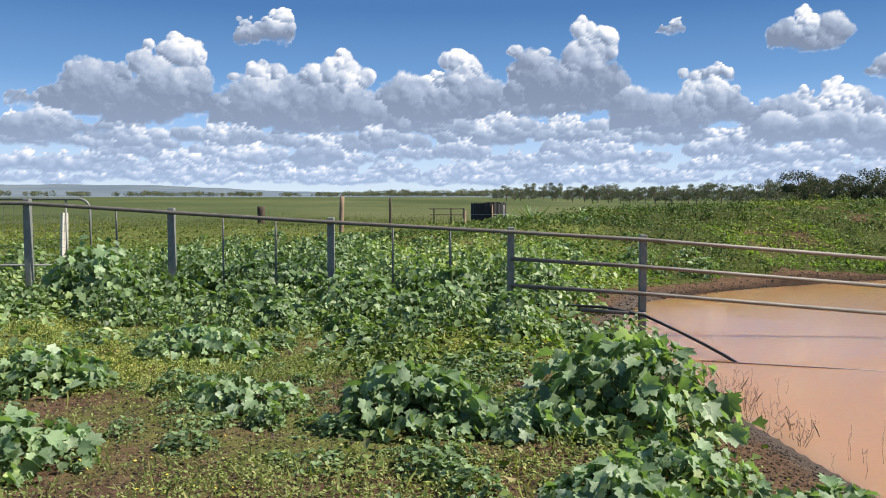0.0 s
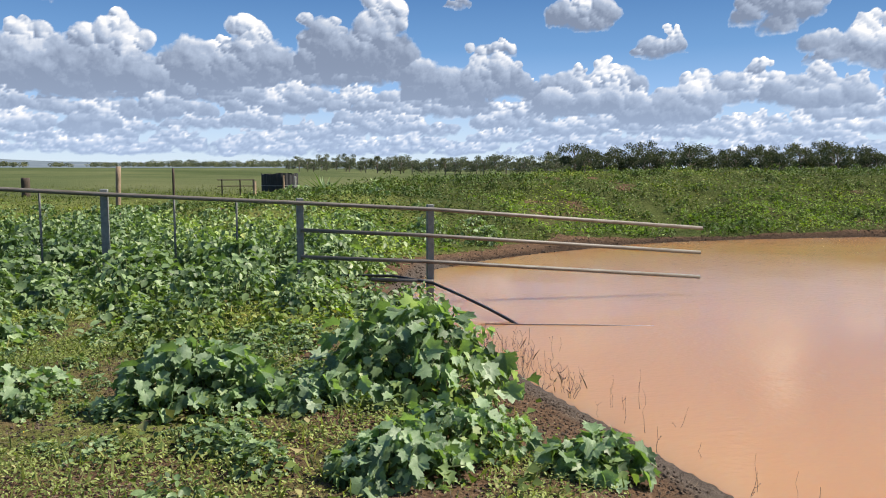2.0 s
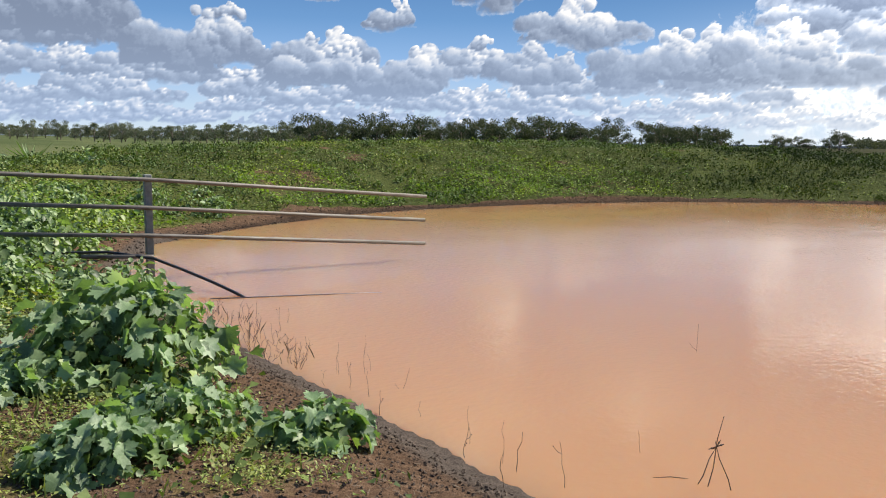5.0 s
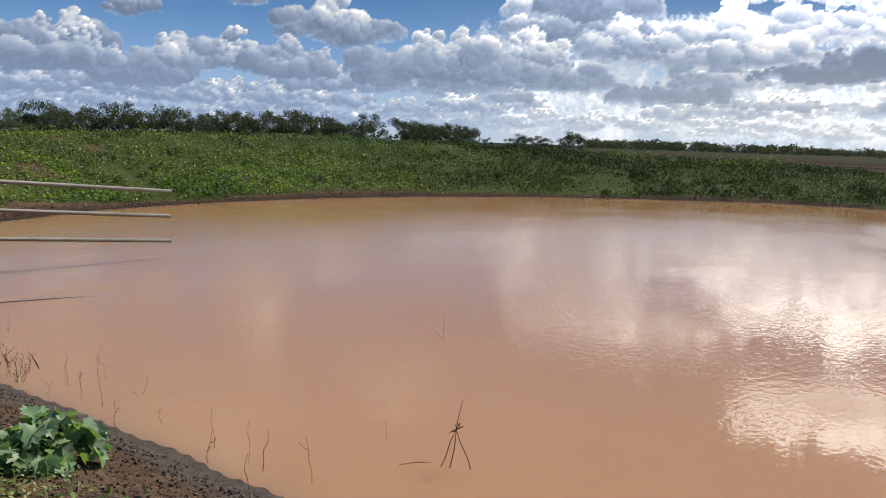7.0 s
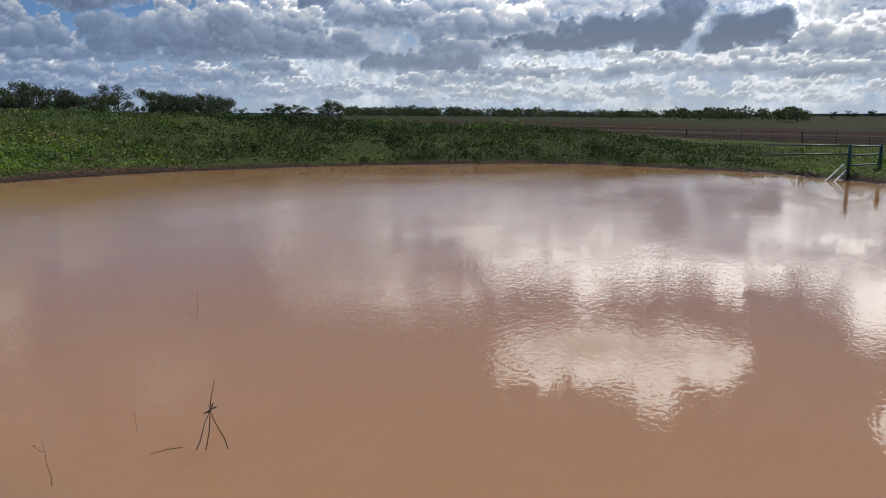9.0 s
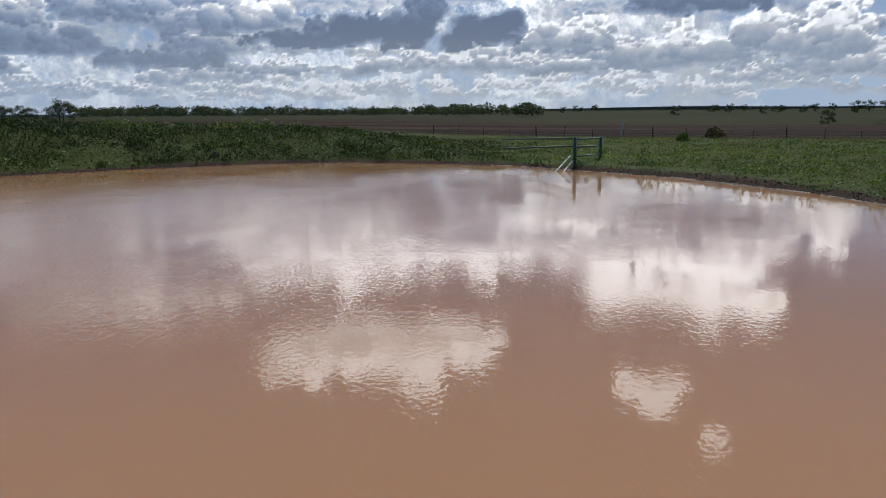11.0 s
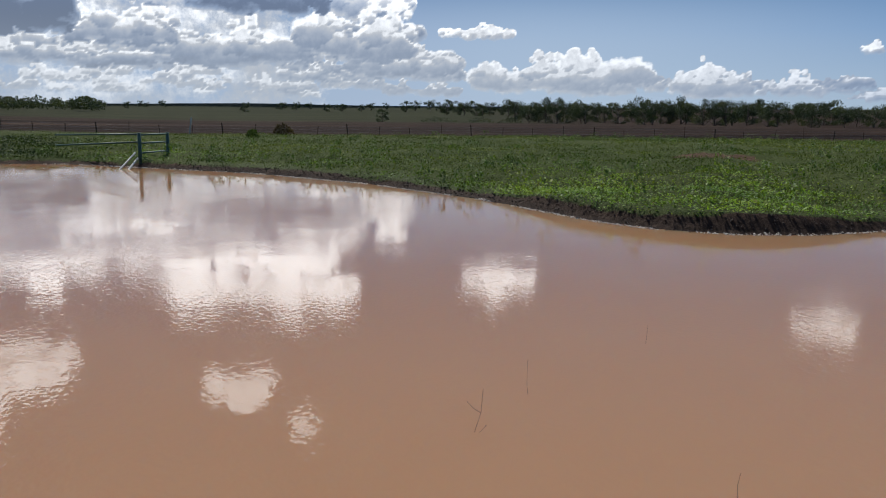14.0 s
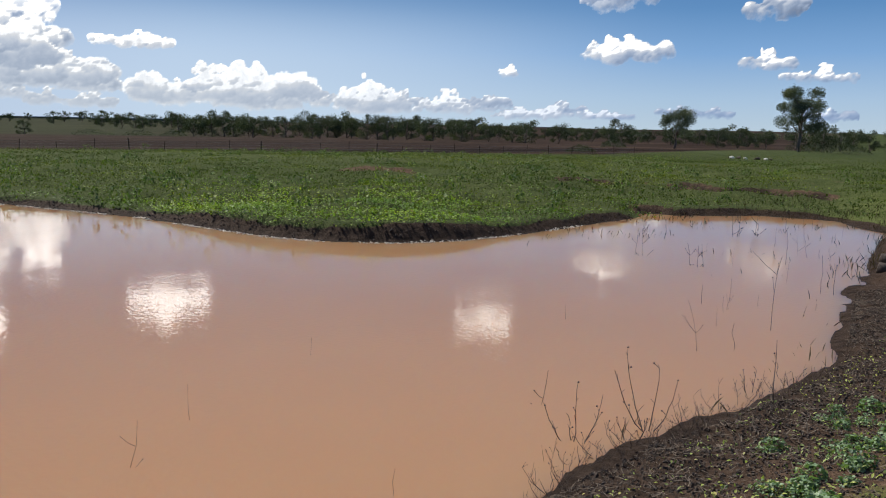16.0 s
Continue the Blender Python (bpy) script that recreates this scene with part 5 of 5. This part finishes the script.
carpet("marsh_grass", "rusty brown grass on the boggy end of the pond", STRAND, [REED], 16000, ((3, 12, -24, -12), marsh), (0.06, 0.2), (-0.02, 0.0), (0.1, 0.5), 45)

# the weedy embankment and the paddock
def dam(x, y):
    d, az = shore(x, y), np.degrees(np.arctan2(x, y))
    return (d > 0.2) * (d < 12) * (az > -8) * ease(92, 80, az + 9 * (fbm(x * 0.5, y * 0.5, 2, 52) - 0.5)) * soil_mask(x, y) * ease(0.35, 0.55, fbm(x * 0.5, y * 0.5, 3, 51) + 0.17)
BRIGHT = leaf_material("bright young leaf", (0.085, 0.15, 0.022), (0.22, 0.32, 0.055), (0.29, 0.33, 0.09), 0.5)
carpet("bank_weeds", "broad-leaved weeds covering the earth embankment", TUFT, [BANK_LEAF], 230000, ((-2, 40, 2, 33), lambda x, y: dam(x, y) * (1 - 0.85 * ease(40, 54, np.degrees(np.arctan2(x, y))))), (0.035, 0.095), (0.0, 0.12), (-0.1, 0.5), 31)
carpet("bank_herbs", "bright green fresh weeds low on the embankment", SIMPLE, [BRIGHT], 90000, ((-2, 34, 8, 26), lambda x, y: dam(x, y) * ease(5.5, 2.0, shore(x, y)) * ease(52, 38, np.degrees(np.arctan2(x, y))) * ease(0.4, 0.6, fbm(x * 0.35, y * 0.35, 2, 53) + 0.1)), (0.06, 0.14), (0.0, 0.16), (0.1, 0.5), 32)
carpet("bank_grass", "long green grass on the embankment", BLADE, [BANK_SHADE_GRASS], 190000, ((4, 42, -3, 33), lambda x, y: dam(x, y) * (0.25 + 0.75 * ease(40, 54, np.degrees(np.arctan2(x, y)))) * ease(0.3, 0.62, fbm(x * 0.8, y * 0.8, 3, 54))), (0.06, 0.25), (-0.03, 0.0), (0.15, 0.62), 33)
carpet("bank_herbage", "soft mixed herbage through the embankment grass", TUFT, [BANK_SHADE_HERB], 120000, ((8, 42, -3, 33), lambda x, y: dam(x, y) * ease(40, 54, np.degrees(np.arctan2(x, y))) * (0.35 + 0.65 * ease(0.4, 0.6, fbm(x * 0.6, y * 0.6, 3, 55)))), (0.05, 0.13), (0.0, 0.16), (0.2, 0.6), 40)
def paddock(x, y):
    d, az = shore(x, y), np.degrees(np.arctan2(x, y))
    return (d > 0.15) * ease(79, 88, az + 6 * (fbm(x * 0.4, y * 0.4, 2, 57) - 0.5)) * (az < 166) * ease(0.12, 0.4, soil_mask(x, y)) * (x < np.where(y > -52, 53.5 + 0.37 * y, 34.3 - 0.25 * (y + 52))) * ease(0.25, 0.5, fbm(x * 0.3, y * 0.3, 3, 61) + 0.1) * ease(95, 20, np.hypot(x, y))
carpet("paddock_grass", "green paddock grass with weeds", BLADE, [GRASS], 230000, ((6, 56, -70, 6), lambda x, y: paddock(x, y) * ease(0.32, 0.6, fbm(x * 0.9, y * 0.9, 3, 58))), (0.04, 0.17), (-0.03, 0.0), (0.1, 0.6), 34)
carpet("paddock_herbage", "soft mixed herbage through the paddock", TUFT, [PADDOCK], 190000, ((6, 50, -55, 4), lambda x, y: paddock(x, y) * (0.3 + 0.7 * ease(0.42, 0.6, fbm(x * 0.45, y * 0.45, 3, 59)))), (0.03, 0.075), (0.0, 0.1), (0.2, 0.6), 41)
carpet("paddock_weeds", "broad-leaved weeds scattered through the paddock", OVAL, [PADDOCK], 45000, ((6, 46, -50, 3), lambda x, y: paddock(x, y) * ease(0.5, 0.62, fbm(x * 0.7, y * 0.7, 3, 62))), (0.03, 0.09), (0.0, 0.14), (-0.1, 0.5), 35)
carpet("paddock_herbs", "bright green fresh weeds near the paddock's edge", SIMPLE, [BRIGHT], 150000, ((8, 32, -18, 1), lambda x, y: paddock(x, y) * np.maximum(0.35 * ease(6, 1.2, shore(x, y)) * ease(0.45, 0.6, fbm(x * 0.5, y * 0.5, 2, 63)), ease(5.5, 2.5, np.hypot((x - 14.0) / 1.35, y + 10.2)) * ease(0.3, 0.55, fbm(x * 0.7, y * 0.7, 2, 64)))), (0.03, 0.075), (0.0, 0.1), (0.1, 0.5), 36)
def north_field(x, y):
    d, az = shore(x, y), np.degrees(np.arctan2(x, y))
    return (d > 6) * (az > -31) * (az < 14) * ease(0.3, 0.5, fbm(x * 0.25, y * 0.25, 3, 71) + 0.08) * ease(75, 20, y)
carpet("field_weeds", "leafy weeds through the open field", OVAL, [MEADOW], 60000, ((-34, 9, 15, 60), lambda x, y: north_field(x, y) * ease(36, 20, y)), (0.06, 0.14), (0.0, 0.08), (-0.1, 0.5), 37)
carpet("gate_grass", "short green grass behind the gate", SIMPLE, [MEADOW], 90000, ((-14, -2.4, 10.5, 24), lambda x, y: in_view(x, y) * (0.35 + 0.65 * ease(0.4, 0.6, fbm(x * 0.8, y * 0.8, 3, 73)))), (0.03, 0.08), (0.0, 0.06), (0.2, 0.5), 42)
carpet("field_grass", "grass of the open field", BLADE, [GRASS], 90000, ((-42, 12, 17, 75), north_field), (0.07, 0.2), (-0.03, 0.0), (0.0, 0.45), 38)


def clumps(name, label, mat, spots_, leaves, radius, height, leaf, seed):
    """Taller tufts of weeds scattered over a slope, too many to count."""
    gg = np.random.default_rng(seed)
    P, R, S = [], [], []
    for x, y in spots_:
        k = gg.uniform(0.5, 1.3)
        p, r, s = mound_leaves(leaves, radius * k, height * k, leaf, gg, 0.3)
        P.append(p + np.array([x, y, land_at(x, y)])), R.append(r), S.append(s)
    v, f = strew(OVAL, np.concatenate(P), np.concatenate(R), np.concatenate(S))
    tagged(link(mesh_np(name, v, f, [mat], True), name), label, "weeds", kind="stuff")


def sow(n, x0, x1, y0, y1, chance, seed):
    gg = np.random.default_rng(seed)
    x, y = gg.uniform(x0, x1, n), gg.uniform(y0, y1, n)
    keep = gg.uniform(0, 1, n) < chance(x, y)
    return list(zip(x[keep], y[keep]))


clumps("bank_clumps", "taller leafy tufts along the earth embankment", MEADOW, sow(1900, -2, 34, 6, 31, lambda x, y: dam(x, y) * 0.55 * (1 - 0.9 * ease(42, 54, np.degrees(np.arctan2(x, y)))), 5), 60, 0.32, 0.24, 0.075, 6)
clumps("paddock_clumps", "taller leafy tufts scattered in the paddock", MEADOW, sow(900, 8, 46, -40, 3, lambda x, y: paddock(x, y) * 0.65 * ease(0.4, 0.6, fbm(x * 0.35, y * 0.35, 3, 65)), 7), 46, 0.34, 0.27, 0.075, 8)
clumps("tall_weeds", "taller upright weeds in the paddock near the water", MEADOW, sow(420, 9, 34, -24, 1, lambda x, y: paddock(x, y) * ease(9, 3, shore(x, y)) * ease(0.4, 0.62, fbm(x * 0.5, y * 0.5, 2, 68)), 15), 46, 0.2, 0.46, 0.07, 16)
clumps("crest_clumps", "pale leafy weeds along the embankment's crest", MEADOW, sow(700, 14, 42, 2, 30, lambda x, y: ease(6, 8, shore(x, y)) * ease(13, 10, shore(x, y)) * ease(44, 52, np.degrees(np.arctan2(x, y))) * ease(86, 78, np.degrees(np.arctan2(x, y))) * ease(0.38, 0.6, fbm(x * 0.3, y * 0.3, 3, 66)), 11), 46, 0.34, 0.26, 0.09, 12)
clumps("slope_clumps", "dark leafy tufts on the embankment slope", BANK_SHADE_HERB, sow(1300, 10, 40, -2, 30, lambda x, y: dam(x, y) * ease(42, 52, np.degrees(np.arctan2(x, y))) * ease(0.4, 0.62, fbm(x * 0.4, y * 0.4, 3, 67)), 13), 46, 0.3, 0.24, 0.08, 14)
clumps("field_clumps", "leafy tufts of weed in the field behind the fence", BROAD, sow(620, -9, 6, 13.5, 30, lambda x, y: in_view(x, y) * (shore(x, y) > 1) * np.maximum(ease(20.5, 18, y), 0.12 * ease(31, 24, y)) * ease(-8.5, -6, x) * ease(0.36, 0.5, fbm(x * 0.5, y * 0.5, 2, 72)), 9), 56, 0.42, 0.27, 0.11, 10)
clumps("fence_weeds", "tall dark leafy weeds massed behind the steel fence", BROAD, sow(240, -5.6, 1.8, 11.9, 17.5, lambda x, y: (shore(x, y) > 1) * ease(-5.2, -4.0, x + 0.28 * (y - 12)) * ease(17.5, 15, y) * ease(0.34, 0.46, fbm(x * 0.6, y * 0.6, 2, 74)), 19), 150, 0.46, 0.56, 0.085, 20)


# pale stones dumped in the paddock
for k in range(7):
    sx, sy = 62 * math.sin(radians(155.6)) + 0.55 * (k - 3) + 0.2 * math.sin(k * 5), 62 * math.cos(radians(155.6)) + 0.3 * math.sin(k * 3)
    bm = bmesh.new()
    bmesh.ops.create_icosphere(bm, subdivisions=2, radius=0.16 + 0.05 * (k % 3))
    for vv in bm.verts:
        vv.co *= 0.8 + 0.4 * noise.noise(vv.co * 5 + Vector((k * 3, 0, 0)))
        vv.co.z *= 0.6
    ob = part("stone", bm, PALE if k % 2 else SOILM)
    ob.location = (sx, sy, land_at(sx, sy) + 0.06)
    tagged(ob, "pale stone dumped in the paddock grass" if k % 2 else "dark lump of earth in the paddock grass", "stone", "stones in the paddock")

# ---------------------------------------------------------------- trees
def gum_tree(name, h, seed, label, spread=0.42, bare_trunk=0.3, leaves=900, leaf=0.30, clumps=9, leaf_mat=None, head=(0.13, 0.22)):
    """A gum: leaning tapered trunk, forked limbs, and clumps of small leaves with gaps between."""
    g = np.random.default_rng(seed)
    root = tagged(new(name), label, "tree")
    bm = bmesh.new()
    lean = g.normal(0, 0.05, 2) * h
    top = Vector((lean[0], lean[1], h * 0.72))
    trunk = [Vector((lean[0] * s * s, lean[1] * s * s, -0.3 + (h * 0.72 + 0.3) * s)) + Vector((*g.normal(0, 0.012 * h, 2), 0)) * (s > 0) for s in np.linspace(0, 1, 6)]
    tube(bm, trunk, [h * 0.028 * (1.15 - 0.85 * s) for s in np.linspace(0, 1, 6)], 8)
    ends = [top]
    for k in range(clumps):
        a = k * 2.4 + g.uniform(-0.4, 0.4)
        s = g.uniform(bare_trunk, 0.95)
        b = trunk[int(s * 5)]
        e = Vector((b.x + math.cos(a) * h * spread * g.uniform(0.4, 1), b.y + math.sin(a) * h * spread * g.uniform(0.4, 1), min(h * 0.93, b.z + h * g.uniform(0.1, 0.36))))
        tube(bm, [b, (b * 0.55 + e * 0.45) + Vector((0, 0, h * 0.03)), e], [h * 0.012, h * 0.008, h * 0.003], 5)
        ends.append(e)
    part("trunk", bm, BARK, root, smooth=True)
    per = leaves // len(ends)
    P, R, S = [], [], []
    for e in ends:
        c = h * g.uniform(*head)
        d = g.normal(0, 1, (per, 3))
        d /= np.linalg.norm(d, axis=1)[:, None]
        d *= (g.uniform(0, 1, per) ** 0.45)[:, None] * c * np.array([1.15, 1.15, 0.8]) * (0.75 + 0.5 * hash_noise(d[:, 0] * 2.5 + e.x, d[:, 1] * 2.5 + e.z, 3))[:, None]
        P.append(d + np.array(e)), R.append(turns(g.uniform(0, math.tau, per), g.normal(-0.9, 0.5, per), g.normal(0, 0.8, per))), S.append(g.uniform(0.6, 1.3, per) * leaf)
    v, f = strew(TUFT, np.concatenate(P), np.concatenate(R), np.concatenate(S))
    link(mesh_np("crown", v, f, [leaf_mat or TREE_LEAF], False), "crown", root)
    return root


def bearing(az, r, sink=0.0):
    x, y = r * math.sin(radians(az)), r * math.cos(radians(az))
    return x, y, land_at(x, y) - sink


def stand(root, az, r, turn=0, s=1.0, flat=1.0):
    x, y, z = bearing(az, r)
    root.matrix_basis = pose(x, y, z, 0, 0, turn) @ Matrix.Diagonal((s, s, s * flat, 1))
    return root


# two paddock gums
stand(gum_tree("gum_tree", 8.0, 5, "tall grey-green gum tree with open clumped crown", 0.30, 0.2, 19000, 0.125, 15, FAR_HAZE_LEAF, (0.09, 0.165)), 158.6, 107, 40)
stand(gum_tree("gum_tree", 6.3, 8, "small spreading gum tree beside the ploughed field", 0.40, 0.32, 10000, 0.115, 10, FAR_HAZE_LEAF, (0.11, 0.18)), 150.9, 112, 10)
KINDS = [gum_tree("gum_tree", 8.0, 20 + k, "dark green gum tree in a distant row of trees", 0.46, 0.05, 2300, 0.33, 15, None, (0.13, 0.21)) for k in range(5)]
for k in KINDS:
    k["group"] = "trees along the far paddocks"
used = []
NORTH_KINDS = [gum_tree("gum_tree", 8.0, 40 + k, "grey-green gum tree in a far hazy row", 0.44, 0.14, 1500, 0.38, 12, FAR_HAZE_LEAF, (0.13, 0.21)) for k in range(3)]
for k in NORTH_KINDS:
    k["group"] = "trees along the northern fields"
used_north = []
def plant(az, r, height, north=False):
    kinds, seen = (NORTH_KINDS, used_north) if north else (KINDS, used)
    k = len(seen)
    s = height / 8.0
    ob = kinds[k] if k < len(kinds) else copy_thing(kinds[k % len(kinds)], Matrix())
    seen.append(ob)
    stand(ob, az, r, (k * 77) % 360, s, 1.0)


g = random.Random(9)
def row(a0, a1, r, top0, top1, n, spread=0.15, north=False):
    """Trees along a stretch of bearings, as tall as their tops stand above the horizon (degrees)."""
    for k in range(n):
        t = (k + g.uniform(0.1, 0.9)) / n
        az, rr = a0 + (a1 - a0) * t, r * (1 + g.uniform(-spread, spread))
        top = (top0 + (top1 - top0) * t) * g.uniform(0.55, 1.12)
        z = bearing(az, rr)[2]
        plant(az, rr, max(1.9 + rr * math.tan(radians(top)) - z, 2.0), north)


row(3.5, 25.0, 300, 0.95, 1.25, 40, north=True)
row(23.5, 45.0, 185, 1.85, 1.75, 44)
row(46.6, 51.8, 190, 1.5, 1.2, 16)
row(54.0, 57.0, 260, 0.75, 0.7, 6)
plant(52.7, 250, 3.6)
plant(58.6, 215, 6.0)
plant(58.0, 218, 4.6)
row(91.2, 94.0, 900, 0.42, 0.45, 4)
plant(98.9, 700, 8.5)
row(100.5, 108.5, 880, 0.42, 0.38, 10)
plant(108.3, 180, 3.1)
row(109.5, 113.0, 900, 0.62, 0.62, 5)
row(112.5, 118.0, 640, 0.5, 0.7, 9, 0.12)
row(117.0, 127.0, 330, 0.75, 0.95, 14, 0.16)
row(126.0, 141.0, 310, 1.0, 0.7, 22, 0.16)
row(141.0, 157.0, 380, 0.3, 0.42, 22, 0.1)
plant(143.2, 260, 7.2)
plant(147.4, 210, 7.0)
plant(146.6, 220, 5.0)
plant(153.6, 230, 6.2)
plant(154.9, 240, 7.0)
plant(156.6, 235, 5.4)
row(158.0, 166.0, 190, 0.9, 0.7, 9)


# far woods, one growth of crowns
def wood(label, a0, a1, r, top, n, seed, broken=0.0, mat=TREE_LEAF):
    gg = np.random.default_rng(seed)
    az = gg.uniform(a0, a1, n)
    az = az[fbm(az * 1.3, az * 0 + 4, 3, seed) > broken]
    n = len(az)
    rr = r * gg.uniform(0.92, 1.12, n)
    x, y = rr * np.sin(np.radians(az)), rr * np.cos(np.radians(az))
    z0 = land(x, y)
    tall = np.maximum(1.9 + rr * np.tan(np.radians(top(az))) - z0, 2.5) * gg.uniform(0.75, 1.05, n) * (0.7 + 0.45 * fbm(az * 2.2, az * 0, 3, seed + 1))
    per = 72
    d = gg.normal(0, 1, (n, per, 3))
    d /= np.linalg.norm(d, axis=2)[..., None]
    c = np.stack([x, y, z0 + tall * 0.58], 1)[:, None] + d * (tall * 0.42)[:, None, None] * np.array([1.2, 1.2, 1.0]) * gg.uniform(0.5, 1, (n, per, 1))
    m = n * per
    v, f = strew(TUFT, c.reshape(-1, 3), turns(gg.uniform(0, math.tau, m), gg.normal(0, 0.8, m), gg.normal(0, 0.8, m)), np.repeat(tall, per) * gg.uniform(0.10, 0.22, m))
    tagged(link(mesh_np("far_wood", v, f, [mat], False), "far_wood"), label, "trees", kind="stuff")


wood("dark line of distant woodland on the plain", 59, 90, 620, lambda a: np.interp(a, (59, 75, 80, 89.4, 90), (0.55, 0.35, 0.42, 0.55, 0.4)), 420, 1)
wood("dark belts of distant trees across the northern plain", -31, 8, 1300, lambda a: np.interp(a, (-31, 6), (0.42, 0.36)), 620, 2, 0.36, FAR_HAZE_LEAF)
wood("dark belts of distant trees across the northern plain", -11, 24, 700, lambda a: np.interp(a, (-11, 0, 24), (0.35, 0.6, 0.6)), 380, 3, 0.25, FAR_HAZE_LEAF)
wood("dark wooded rise behind the southern paddock", 118, 166, 620, lambda a: np.interp(a, (118, 128, 134, 140, 144, 166), (0.45, 0.65, 0.75, 0.5, 0.25, 0.3)), 330, 4, 0.42, FAR_HAZE_LEAF)


# shrubs at the field's edge and dark lumps of regrowth on the ploughed land
def shrub(az, r, w, h, seed, label, mat):
    gg = np.random.default_rng(seed)
    root = tagged(new("shrub"), label, "shrub")
    x, y, z = bearing(az, r)
    root.location = (x, y, z)
    pos, rot, sz = mound_leaves(420, w / 2, h, 0.12 * h + 0.05, gg, 0.5)
    v, f = strew(SIMPLE, pos, turns(gg.uniform(0, 6.28, 420), gg.normal(0.6, 0.5, 420), gg.normal(0, 0.5, 420)), sz * 1.6)
    tagged(link(mesh_np("foliage", v, f, [mat], False), "foliage", root), kind="stuff")
    bm = bmesh.new()
    mound_stems(bm, pos, gg, 14)
    part("stem", bm, TWIG, root)


RUSSET = leaf_material("russet shrub leaf", (0.05, 0.035, 0.018), (0.11, 0.075, 0.035), (0.14, 0.08, 0.04), 0.7, 0.15)
shrub(101.8, 49.0, 1.3, 0.55, 1, "reddish-brown twiggy shrub by the wire fence", RUSSET)
shrub(99.8, 44.0, 0.7, 0.35, 2, "small dark weed clump by the wire fence", PADDOCK)
for k, (az, r, w, h) in enumerate(((112.2, 160, 7, 1.0), (115.0, 170, 6, 1.0), (117.2, 150, 5, 0.9), (147.0, 95, 3.0, 0.7), (144.8, 66, 2.2, 0.5), (161.5, 95, 4.5, 0.9), (159.5, 100, 3.5, 0.9))):
    shrub(az, r, w, h, 10 + k, "low dark scrubby regrowth in the open", BROAD if r < 60 else TREE_LEAF)
